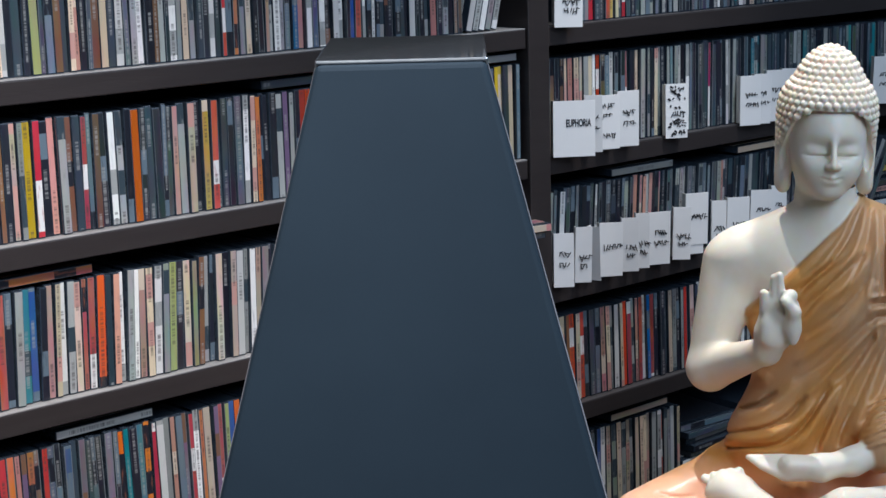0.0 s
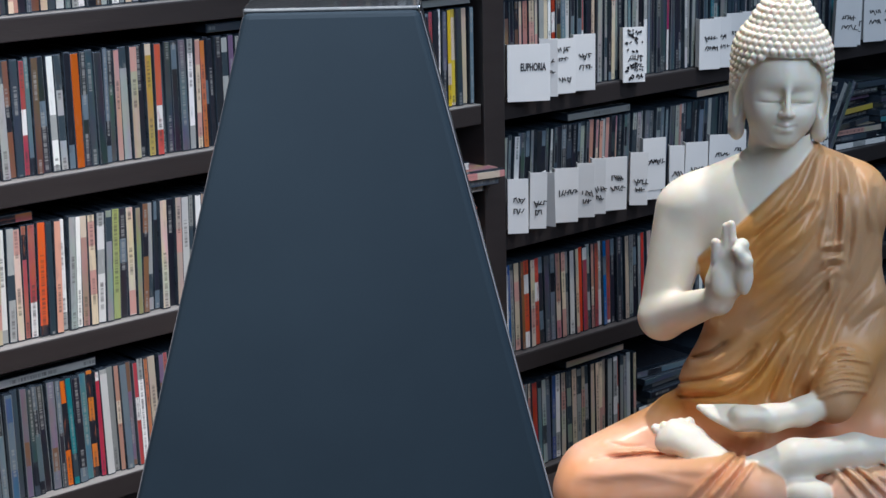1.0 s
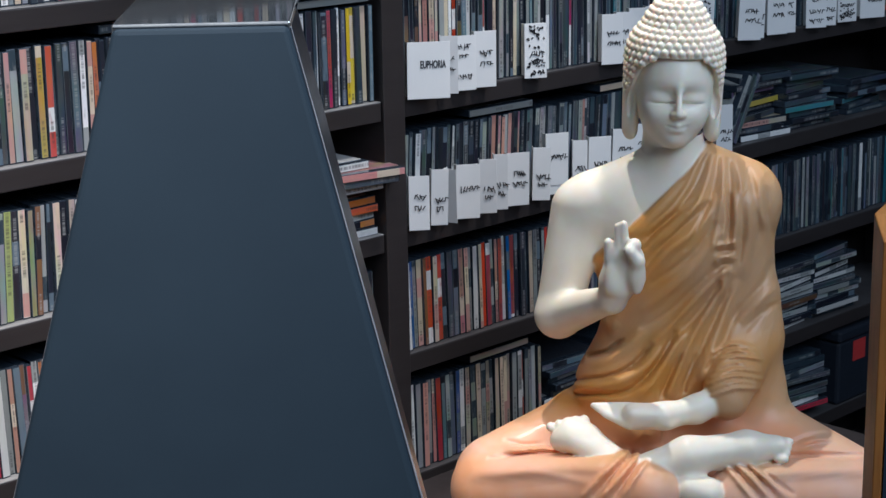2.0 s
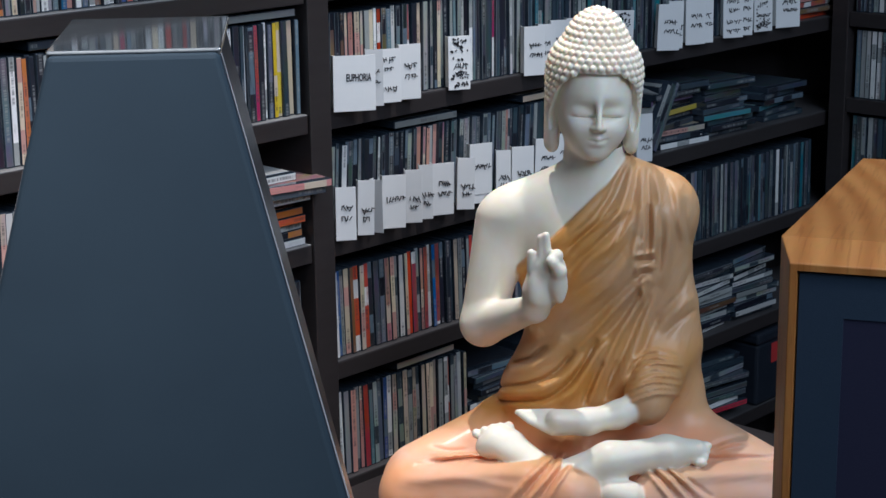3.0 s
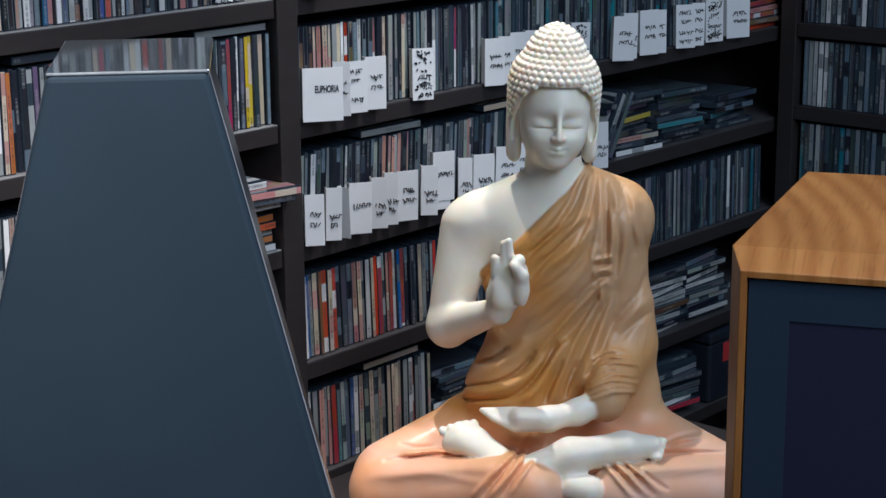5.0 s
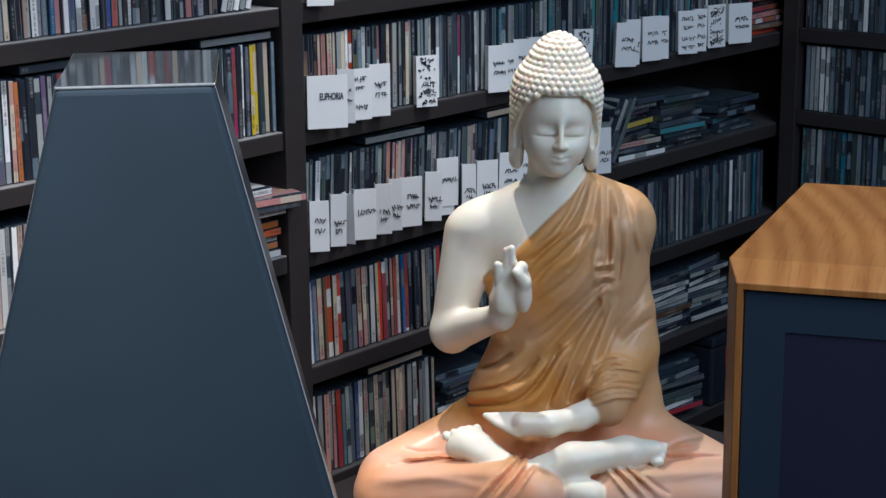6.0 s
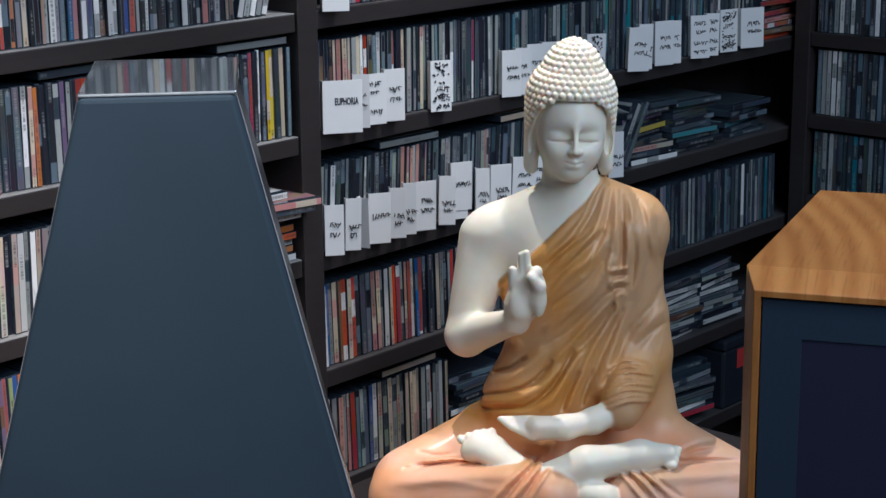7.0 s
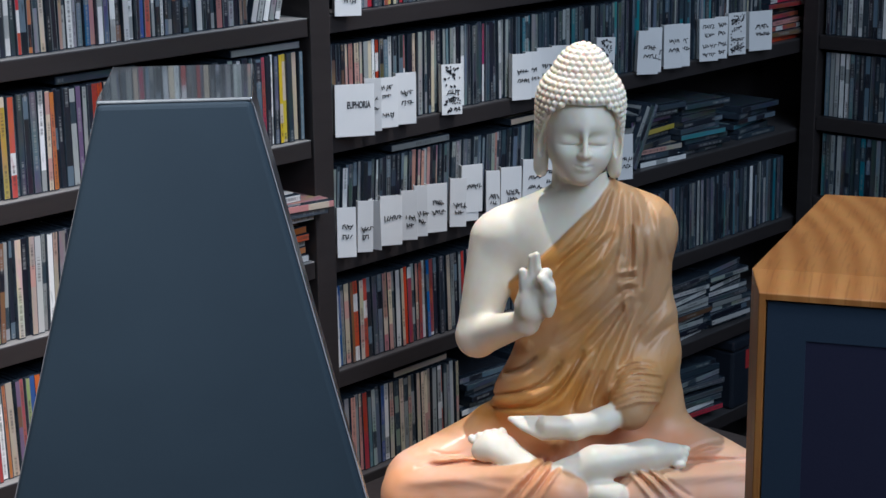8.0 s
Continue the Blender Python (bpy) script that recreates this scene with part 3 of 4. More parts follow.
def statue_mesh():
    g = Field((-0.30, -0.23, TABLE - 0.02), (0.30, 0.125, 1.10), 0.002)
    # torso
    def torso(which, puff):
        g.egg((0.003, 0.02, 0.965), (0.0925 + puff, 0.064 + puff, 0.098 + puff), which, 0.03)
        g.egg((0.006, 0.02, 0.83), (0.0885 + puff, 0.072 + puff, 0.10 + puff), which, 0.03)
        g.cone((-0.086, 0.022, 1.008), (0.078, 0.022, 1.012), 0.034 + puff, 0.034 + puff, which, 0.03)
        g.cone((-0.028, 0.022, 1.055), (-0.085, 0.022, 1.022), 0.024 + puff, 0.028 + puff, which, 0.03)
        g.cone((0.028, 0.022, 1.055), (0.078, 0.022, 1.026), 0.024 + puff, 0.03 + puff, which, 0.03)
    torso(0, 0)
    g.cone((0, 0.012, 1.04), (0, 0.01, 1.10), 0.0345, 0.0315, 0, 0.02)
    torso(1, 0.0075)
    x, y, z = np.meshgrid(*g.axes, indexing="ij", sparse=True)
    # cloth slack at the waist, skirt and crossed legs
    g.egg((-0.048, -0.006, 0.80), (0.066, 0.066, 0.05), 1, 0.03)
    g.egg((0.0, -0.01, 0.69), (0.19, 0.10, 0.074), 1, 0.025)
    g.cone((-0.118, 0.005, 0.765), (-0.03, -0.075, 0.762), 0.018, 0.016, 1, 0.02)
    legs = Field(g.lo, (0.30, 0.125, 1.10), g.step)
    for side in (-1, 1):
        legs.cone((side * 0.075, 0.03, 0.738), (side * 0.203, -0.05, 0.692), 0.054, 0.052, 1, 0.02)
    g.robe = smin(g.robe, legs.robe, 0.018)
    shins = Field(g.lo, (0.30, 0.125, 1.10), g.step)
    shins.cone((0.205, -0.072, 0.69), (0.082, -0.146, 0.714), 0.051, 0.042, 1, 0.01)
    shins.cone((-0.205, -0.078, 0.69), (-0.062, -0.148, 0.722), 0.051, 0.043, 1, 0.01)
    shins.cone((-0.062, -0.148, 0.722), (-0.022, -0.165, 0.728), 0.043, 0.036, 1, 0.01)
    shins.cone((-0.01, -0.15, 0.69), (0.05, -0.15, 0.69), 0.036, 0.036, 1, 0.01)
    g.robe = smin(g.robe, shins.robe, 0.006)
    # covered arm, its sleeve gathered over the elbow
    sleeve = Field(g.lo, (0.30, 0.125, 1.10), g.step)
    sleeve.cone((0.076, 0.024, 1.022), (0.089, 0.016, 0.86), 0.036, 0.036, 1)
    sleeve.cone((0.088, 0.012, 0.85), (0.062, -0.082, 0.812), 0.038, 0.027, 1, 0.02)
    sleeve.cone((0.092, 0.02, 0.90), (0.092, 0.02, 0.775), 0.029, 0.034, 1, 0.02)
    sleeve.cone((0.098, 0.015, 0.79), (0.112, 0.0, 0.75), 0.034, 0.03, 1, 0.03)
    g.robe = smin(g.robe, sleeve.robe, 0.014)

    # relief of the folds, carved from the front and a little above: strokes in width and height
    fine = 0.00075
    us, ws = np.arange(-0.31, 0.31, fine), np.arange(0.58, 1.16, fine)
    relief = np.zeros((len(us), len(ws)))

    def fold(*stroke):
        """One stroke through two to five points, its half width and its height (negative: a crease)."""
        *points, width, height = stroke
        pts = np.array([points[0], *points, points[-1]], float)
        line = []
        for i in range(1, len(pts) - 2):
            for t in np.arange(0, 1, 0.1):
                p0, p1, p2, p3 = pts[i - 1:i + 3]
                line.append(0.5 * (2 * p1 + (p2 - p0) * t + (2 * p0 - 5 * p1 + 4 * p2 - p3) * t * t + (3 * p1 - p0 - 3 * p2 + p3) * t ** 3))
        line = np.array(line + [pts[-1]])
        pad = 3 * width + 0.004
        i0, i1 = np.searchsorted(us, (line[:, 0].min() - pad, line[:, 0].max() + pad))
        j0, j1 = np.searchsorted(ws, (line[:, 1].min() - pad, line[:, 1].max() + pad))
        gu, gw = np.meshgrid(us[i0:i1], ws[j0:j1], indexing="ij")
        best, along = np.full(gu.shape, 9.0), np.zeros(gu.shape)
        for n, (p, q) in enumerate(zip(line[:-1], line[1:])):
            d = q - p
            t = np.clip(((gu - p[0]) * d[0] + (gw - p[1]) * d[1]) / (d @ d + 1e-12), 0, 1)
            dist = np.hypot(gu - p[0] - t * d[0], gw - p[1] - t * d[1])
            near = dist < best
            best, along = np.where(near, dist, best), np.where(near, (n + t) / (len(line) - 1), along)
        taper = np.sqrt(np.clip(np.sin(np.pi * (0.06 + 0.88 * along)), 0, 1))
        relief[i0:i1, j0:j1] += height * taper * np.exp(-(best / width) ** 2)

    # long folds from the covered shoulder across the chest
    fold((0.028, 1.041), (-0.021, 1.013), (-0.048, 0.995), 0.004, 0.0016)
    fold((0.025, 1.036), (-0.014, 1.006), (-0.032, 0.986), 0.0028, -0.0026)
    fold((0.037, 1.039), (-0.002, 1.008), (-0.03, 0.978), 0.005, 0.0038)
    fold((0.037, 1.03), (-0.004, 0.991), (-0.028, 0.962), 0.003, -0.003)
    fold((0.048, 1.033), (0.026, 1.002), (-0.007, 0.975), (-0.027, 0.951), 0.006, 0.0042)
    fold((0.046, 1.008), (0.02, 0.972), (-0.022, 0.939), 0.0035, -0.003)
    fold((0.051, 0.996), (0.023, 0.955), (-0.004, 0.93), (-0.031, 0.907), 0.006, 0.004)
    fold((0.049, 0.958), (0.026, 0.935), (-0.004, 0.904), (-0.034, 0.885), 0.004, -0.0032)
    fold((0.056, 0.952), (0.032, 0.927), (0.001, 0.892), (-0.027, 0.861), 0.0048, 0.005)
    fold((0.053, 0.94), (0.033, 0.908), (0.002, 0.872), (-0.019, 0.843), 0.0035, -0.0032)
    fold((0.06, 0.946), (0.045, 0.914), (0.024, 0.876), (0.007, 0.834), (-0.002, 0.806), 0.0048, 0.0052)
    fold((0.064, 0.933), (0.048, 0.895), (0.033, 0.86), (0.018, 0.821), 0.0035, -0.0034)
    fold((0.072, 0.937), (0.06, 0.902), (0.047, 0.866), (0.03, 0.824), 0.006, 0.0042)
    fold((0.075, 0.911), (0.065, 0.886), (0.057, 0.863), (0.042, 0.837), 0.004, -0.003)
    # gathered bundle below the shoulder, with its knot
    fold((0.056, 1.043), (0.057, 1.012), (0.056, 0.985), 0.0042, 0.0042)
    fold((0.062, 1.043), (0.063, 1.012), (0.062, 0.984), 0.0026, -0.003)
    fold((0.069, 1.043), (0.07, 1.009), (0.068, 0.977), 0.0042, 0.0042)
    fold((0.075, 1.04), (0.078, 1.002), (0.075, 0.965), 0.003, -0.0028)
    fold((0.085, 1.037), (0.086, 0.996), (0.08, 0.952), 0.006, 0.003)
    fold((0.047, 0.983), (0.057, 0.985), (0.069, 0.987), 0.0028, 0.0045)
    fold((0.047, 0.977), (0.059, 0.977), (0.069, 0.979), 0.0022, -0.0042)
    fold((0.048, 0.961), (0.051, 0.968), (0.06, 0.971), (0.07, 0.969), 0.0036, 0.0055)
    fold((0.05, 0.954), (0.056, 0.961), (0.064, 0.962), 0.0024, -0.004)
    fold((0.053, 0.949), (0.06, 0.954), (0.066, 0.952), 0.004, 0.0045)
    fold((0.056, 0.946), (0.058, 0.935), (0.056, 0.924), 0.0035, 0.0036)
    # shoulder and upper sleeve
    fold((0.095, 1.061), (0.096, 1.03), (0.103, 1.009), 0.005, 0.003)
    fold((0.106, 1.049), (0.107, 1.024), (0.113, 0.996), 0.004, -0.0022)
    fold((0.069, 0.895), (0.084, 0.918), (0.102, 0.94), (0.113, 0.965), 0.004, -0.0026)
    fold((0.081, 0.899), (0.099, 0.918), (0.117, 0.935), 0.0055, 0.003)
    fold((0.084, 0.886), (0.102, 0.905), (0.12, 0.918), 0.0035, -0.0024)
    # cloth slack over the waist
    fold((-0.08, 0.894), (-0.073, 0.887), (-0.065, 0.894), 0.008, 0.0045)
    fold((-0.097, 0.85), (-0.076, 0.856), (-0.059, 0.869), 0.003, -0.00675)
    fold((-0.097, 0.839), (-0.076, 0.846), (-0.054, 0.86), (-0.037, 0.878), 0.007, 0.00525)
    fold((-0.11, 0.82), (-0.074, 0.825), (-0.046, 0.839), (-0.024, 0.864), 0.0032, -0.0075)
    fold((-0.108, 0.812), (-0.071, 0.816), (-0.04, 0.831), (-0.014, 0.856), 0.006, 0.00525)
    fold((-0.114, 0.803), (-0.065, 0.804), (-0.039, 0.816), (-0.014, 0.846), (0.002, 0.879), 0.003, -0.00675)
    fold((-0.034, 0.805), (-0.019, 0.823), (-0.001, 0.856), (0.012, 0.879), 0.006, 0.006)
    fold((-0.012, 0.801), (-0.005, 0.82), (0.009, 0.85), 0.0032, -0.0051)
    fold((0.014, 0.808), (0.017, 0.824), (0.027, 0.853), 0.0028, -0.0045)
    # cuffs of the trousers, and creases on the thighs
    fold((-0.049, 0.735), (-0.073, 0.708), (-0.094, 0.68), 0.0035, 0.004)
    fold((-0.042, 0.734), (-0.064, 0.706), (-0.083, 0.68), 0.0025, -0.004)
    fold((-0.035, 0.734), (-0.054, 0.706), (-0.073, 0.68), 0.0035, 0.0042)
    fold((-0.03, 0.73), (-0.045, 0.706), (-0.061, 0.68), 0.0025, -0.004)
    fold((-0.025, 0.726), (-0.038, 0.705), (-0.048, 0.684), 0.003, 0.0035)
    fold((0.056, 0.727), (0.07, 0.71), (0.09, 0.683), 0.0032, 0.004)
    fold((0.061, 0.728), (0.077, 0.712), (0.099, 0.683), 0.0024, -0.004)
    fold((0.067, 0.729), (0.085, 0.713), (0.11, 0.683), 0.0032, 0.0042)
    fold((0.074, 0.729), (0.093, 0.713), (0.118, 0.683), 0.0024, -0.004)
    fold((0.082, 0.728), (0.102, 0.711), (0.126, 0.687), 0.0032, 0.0036)
    fold((0.095, 0.723), (0.114, 0.706), (0.135, 0.69), 0.0026, -0.003)
    fold((-0.197, 0.725), (-0.178, 0.725), (-0.157, 0.731), 0.0035, -0.0015)
    fold((-0.192, 0.743), (-0.172, 0.738), (-0.152, 0.74), 0.0028, -0.0024)
    fold((-0.187, 0.733), (-0.166, 0.733), (-0.142, 0.737), 0.0035, 0.0024)
    fold((0.139, 0.75), (0.16, 0.759), (0.181, 0.763), 0.0028, -0.0024)
    fold((0.143, 0.742), (0.163, 0.749), (0.187, 0.751), 0.0028, -0.0026)
    fold((0.148, 0.745), (0.163, 0.754), (0.181, 0.756), 0.0035, 0.0022)
    # pleats gathered on the shoulder
    fold((0.031, 1.089), (0.014, 1.051), (-0.016, 1.013), (-0.045, 0.992), 0.004, 0.0034)
    fold((0.036, 1.087), (0.022, 1.051), (-0.003, 1.015), (-0.029, 0.992), 0.0026, -0.003)
    fold((0.043, 1.088), (0.033, 1.047), (0.014, 1.015), (-0.012, 0.988), 0.004, 0.0038)
    fold((0.049, 1.085), (0.043, 1.047), (0.03, 1.011), (0.014, 0.979), 0.0026, -0.003)
    fold((0.055, 1.085), (0.054, 1.047), (0.049, 1.011), (0.043, 0.973), 0.0036, 0.0036)
    fold((0.061, 1.083), (0.063, 1.047), (0.061, 1.007), (0.058, 0.97), 0.0024, -0.0026)
    fold((0.07, 1.08), (0.075, 1.047), (0.075, 0.998), 0.004, 0.003)
    fold((0.081, 1.076), (0.092, 1.043), (0.097, 0.993), 0.004, -0.0022)
    # where the shins press against the thighs
    fold((-0.206, 0.72), (-0.153, 0.728), (-0.103, 0.731), (-0.063, 0.734), 0.0036, -0.0048)
    fold((-0.22, 0.701), (-0.153, 0.711), (-0.068, 0.717), 0.01, 0.0045)
    fold((0.047, 0.726), (0.106, 0.733), (0.169, 0.736), (0.224, 0.737), 0.0036, -0.0048)
    fold((0.093, 0.714), (0.155, 0.719), (0.224, 0.722), 0.01, 0.0045)
    fold((-0.196, 0.699), (-0.153, 0.705), (-0.089, 0.697), 0.006, 0.0015)
    # the sleeve pushed up in rings above the wrist
    for n in range(8):
        dn, r = 0.0074 * n, 0.0006 * ((n * 7) % 5 - 2)
        fold((0.049 - 0.0011 * n + r, 0.856 - dn), (0.070 + r, 0.868 - dn * 1.02), (0.099 + 0.002 * (n % 3), 0.863 - dn * 0.95 + r), 0.0027, 0.0044 + 0.0006 * (n % 3))
    drop = (1.53 - z) / 2.13
    iu = np.clip(((x + 0 * z) - us[0]) / fine, 0, len(us) - 1).astype(np.int32)
    for j in range(g.robe.shape[1]):
        depth = g.axes[1][j]
        if depth < 0.035:
            iw = np.clip((z[:, 0] + (depth + 0.06) * drop[:, 0] - ws[0]) / fine, 0, len(ws) - 1).astype(np.int32)
            g.robe[:, j] -= 1.25 * relief[iu[:, 0], iw] * min(1, (0.035 - depth) / 0.02)
    # the robe leaves one shoulder bare: it ends along a slanting hem
    hem = (z - 1.006 - 0.98 * (x + 0.041) - 2.6 * np.maximum(0, x + 0.01) ** 2) * 0.7 + 0 * y
    g.robe = np.maximum(g.robe - 0.0028 * np.exp(-((hem + 0.004) / 0.004) ** 2), hem)

    # bare arm, raised hand: two fingers up, the first bent to meet the thumb
    g.cone((-0.110, 0.022, 1.006), (-0.134, -0.004, 0.884), 0.034, 0.0265, 0, 0.018)
    g.cone((-0.133, -0.006, 0.882), (-0.068, -0.085, 0.926), 0.0265, 0.0150, 0, 0.010)
    g.cone((-0.068, -0.085, 0.926), (-0.062, -0.094, 0.945), 0.0155, 0.018, 0, 0.010)
    g.cone((-0.060, -0.096, 0.952), (-0.0535, -0.100, 0.976), 0.0205, 0.0225, 0, 0.012, ((0.15, 1, 0), 1.7))
    g.egg((-0.0395, -0.111, 0.957), (0.0085, 0.008, 0.018), 0, 0.008)
    g.egg((-0.0685, -0.108, 0.957), (0.0075, 0.006, 0.017), 0, 0.008)
    g.cone((-0.0600, -0.103, 0.982), (-0.0605, -0.102, 1.0145), 0.0062, 0.0047, 0, 0.003)
    g.cone((-0.0525, -0.104, 0.984), (-0.0548, -0.104, 1.0175), 0.0060, 0.0046, 0, 0.002)
    g.cone((-0.0705, -0.101, 0.978), (-0.0718, -0.103, 0.9965), 0.0062, 0.0050, 0, 0.003)
    g.cone((-0.0445, -0.104, 0.978), (-0.0425, -0.111, 0.9960), 0.0078, 0.0068, 0, 0.005)
    g.cone((-0.0425, -0.111, 0.9960), (-0.0490, -0.119, 0.9925), 0.0066, 0.0056, 0, 0.004)
    g.cone((-0.0400, -0.110, 0.960), (-0.0385, -0.117, 0.979), 0.0090, 0.0074, 0, 0.006)
    g.cone((-0.0385, -0.117, 0.979), (-0.0460, -0.121, 0.9895), 0.0072, 0.0056, 0, 0.004)
    # resting hand, palm up
    g.cone((0.068, -0.078, 0.815), (0.028, -0.102, 0.803), 0.0185, 0.0155, 0, 0.008)
    g.cone((0.028, -0.102, 0.803), (-0.006, -0.118, 0.800), 0.0155, 0.0135, 0, 0.008)
    g.cone((-0.008, -0.119, 0.800), (-0.040, -0.125, 0.801), 0.0142, 0.0155, 0, 0.012)
    for n in range(4):
        g.cone((-0.046, -0.116 - 0.0055 * n, 0.8085 - 0.0050 * n), (-0.087 + 0.0045 * n, -0.114 - 0.0035 * n, 0.8085 - 0.0022 * n), 0.0060, 0.0036, 0, 0.0024)
    g.cone((-0.016, -0.131, 0.8055), (-0.041, -0.1355, 0.8075), 0.0062, 0.0046, 0, 0.007)
    # a foot, sole up, on the thigh
    g.cone((-0.066, -0.142, 0.757), (-0.108, -0.118, 0.774), 0.0165, 0.0215, 0, 0.012, ((-0.2, 0.6, -0.8), 1.25))
    g.egg((-0.094, -0.121, 0.776), (0.014, 0.012, 0.012), 0, 0.008)
    g.egg((-0.122, -0.118, 0.767), (0.014, 0.013, 0.013), 0, 0.008)
    for n in range(5):
        root = Vector((-0.1345 + 0.0095 * n, -0.114 + 0.0012 * n, 0.7785 + 0.0026 * n - 0.0003 * n * n))
        g.egg(root + Vector((-0.001, 0, 0.003)), (0.0050 + 0.0005 * (n == 4) * 3, 0.0062, 0.0058 + 0.0006 * n), 0, 0.0028)
    # the other foot, laid along the shin
    g.cone((-0.020, -0.155, 0.747), (0.02, -0.148, 0.764), 0.0225, 0.0205, 0, 0.010)
    g.cone((0.02, -0.148, 0.764), (0.085, -0.132, 0.769), 0.0205, 0.0190, 0, 0.012)
    g.cone((0.085, -0.132, 0.769), (0.118, -0.122, 0.768), 0.0195, 0.0135, 0, 0.010)
    for n in range(4):
        g.egg((0.129 - 0.002 * n, -0.116 - 0.0065 * n, 0.7725 - 0.0045 * n), (0.0085, 0.0055, 0.0052), 0, 0.003)
    g.cone((0.022, -0.168, 0.733), (0.042, -0.169, 0.728), 0.0165, 0.0190, 0, 0.01)
    whole = smin(g.skin, g.robe, 0.0022)
    whole = np.maximum(whole, TABLE + 0.0005 - z)
    gap = g.skin - g.robe
    verts, quads = nets(whole, g.lo, g.step)

    # head
    h = Field((-0.075, -0.085, 1.05), (0.075, 0.095, 1.285), 0.00125)
    h.egg((0, 0.0, 1.162), (0.0435, 0.0525, 0.060))
    h.egg((0, -0.010, 1.130), (0.0290, 0.038, 0.034), 0, 0.022)
    h.cone((0, 0.014, 1.05), (0, 0.012, 1.12), 0.0325, 0.030, 0, 0.010)
    h.egg((0, -0.034, 1.1085), (0.0125, 0.0115, 0.0095), 0, 0.014)
    for side in (-1, 1):
        # cheek, eye socket, lowered lid with its lower rim, ear, wing of the nose
        h.egg((side * 0.0185, -0.0300, 1.138), (0.0115, 0.012, 0.016), 0, 0.016)
        h.egg((side * 0.0172, -0.0565, 1.1565), (0.0130, 0.0125, 0.0080), 0, 0.016, cut=True)
        h.egg((side * 0.0172, -0.0358, 1.1550), (0.0095, 0.0066, 0.0055), 0, 0.007)
        h.egg((side * 0.0172, -0.0440, 1.1502), (0.0085, 0.0030, 0.0006), 0, 0.0030, cut=True)
        h.cone((side * 0.0475, 0.012, 1.168), (side * 0.0470, 0.006, 1.110), 0.0150, 0.0138, 0, 0.004, ((1, 0.4, 0), 1.8))
        h.egg((side * 0.0485, -0.0015, 1.142), (0.0042, 0.0050, 0.017), 0, 0.003, cut=True)
        h.egg((side * 0.0050, -0.0545, 1.1400), (0.0036, 0.0042, 0.0034), 0, 0.004)
        h.cone((side * 0.0012, -0.0520, 1.1268), (side * 0.0105, -0.0472, 1.1292), 0.0019, 0.0010, 0, 0.004)
    h.cone((0, -0.0475, 1.170), (0, -0.0600, 1.1415), 0.0028, 0.0038, 0, 0.006)
    h.egg((0, -0.0478, 1.1213), (0.0075, 0.0044, 0.0028), 0, 0.005)
    h.cone((-0.0115, -0.0500, 1.1262), (0, -0.0548, 1.1240), 0.0007, 0.0007, 1)
    h.cone((0, -0.0548, 1.1240), (0.0115, -0.0500, 1.1262), 0.0007, 0.0007, 1, 0.001)
    h.skin = -smin(-h.skin, h.robe, 0.0022)
    # hair: one cap that rises to a knot, set with curls
    PZ = (1.09, 1.12, 1.165, 1.195, 1.21, 1.222, 1.231, 1.243, 1.253, 1.261, 1.2665)
    PR = (0.040, 0.048, 0.0535, 0.0545, 0.0515, 0.0450, 0.0375, 0.0315, 0.0245, 0.0160, 0.004)

    def hairline(px, py):
        return 1.201 - 6.0 * np.maximum(0, np.abs(px) - 0.022) ** 1.5 - 1.0 * np.clip(py + 0.02, 0, 0.09)

    X, Y, Z = np.meshgrid(*h.axes, indexing="ij", sparse=True)
    lathe = (np.sqrt(X ** 2 + ((Y - 0.012) / 1.1) ** 2) - np.interp(Z, PZ, PR)) * 0.7
    lathe = np.maximum(lathe, Z - 1.2665)
    h.skin = smin(h.skin, np.maximum(lathe, (hairline(X, Y) - Z) * 0.8), 0.003)
    zz = np.linspace(PZ[-1], PZ[0], 400)
    rr = np.interp(zz, PZ, PR)
    arc = np.r_[0, np.cumsum(np.hypot(np.diff(zz), np.diff(rr)))]
    for i in range(int(arc[-1] / 0.0077)):
        pz, pr = np.interp(0.002 + i * 0.0077, arc, zz), np.interp(0.002 + i * 0.0077, arc, rr)
        ring = max(1, round(2 * math.pi * pr / 0.0090))
        for j in range(ring):
            ph = 2 * math.pi * (j + 0.5 * (i % 2)) / ring
            px, py = pr * math.sin(ph), 0.012 - 1.1 * pr * math.cos(ph)
            if pz > hairline(px, py) + 0.001:
                h.egg((px, py, pz), (0.0043, 0.0043, 0.0043), 0, 0.0009)
    hv, hq = nets(h.skin, h.lo, h.step)
    curl = np.clip((hv[:, 2] - hairline(hv[:, 0], hv[:, 1])) / 0.002, 0, 1) * 0.09
    # the head is turned aside and bent a little
    turn = np.array(Matrix.Rotation(radians(7), 3, "Z") @ Matrix.Rotation(radians(2.5), 3, "Y") @ Matrix.Rotation(radians(3), 3, "X"))
    pivot = np.array((0, 0.012, 1.12))
    hv = (hv - pivot) @ turn.T + pivot - np.array((0.0055, 0, 0.005))
    keep = len(verts)

    def mask(v):
        i = np.clip(((v - g.lo) / g.step).astype(int), 0, np.array(gap.shape) - 2)
        f = (v - g.lo) / g.step - i
        out = 0
        for c in range(8):
            o = np.array([c & 1, c >> 1 & 1, c >> 2 & 1])
            out = out + np.prod(np.where(o, f, 1 - f), -1) * gap[i[:, 0] + o[0], i[:, 1] + o[1], i[:, 2] + o[2]]
        return out

    robe = np.concatenate([np.clip(mask(verts) / 0.004 + 0.5, 0, 1), curl])
    me = bpy.data.meshes.new("statue")
    me.from_pydata(np.concatenate([verts, hv]).tolist(), [], np.concatenate([quads, hq + keep]).tolist())
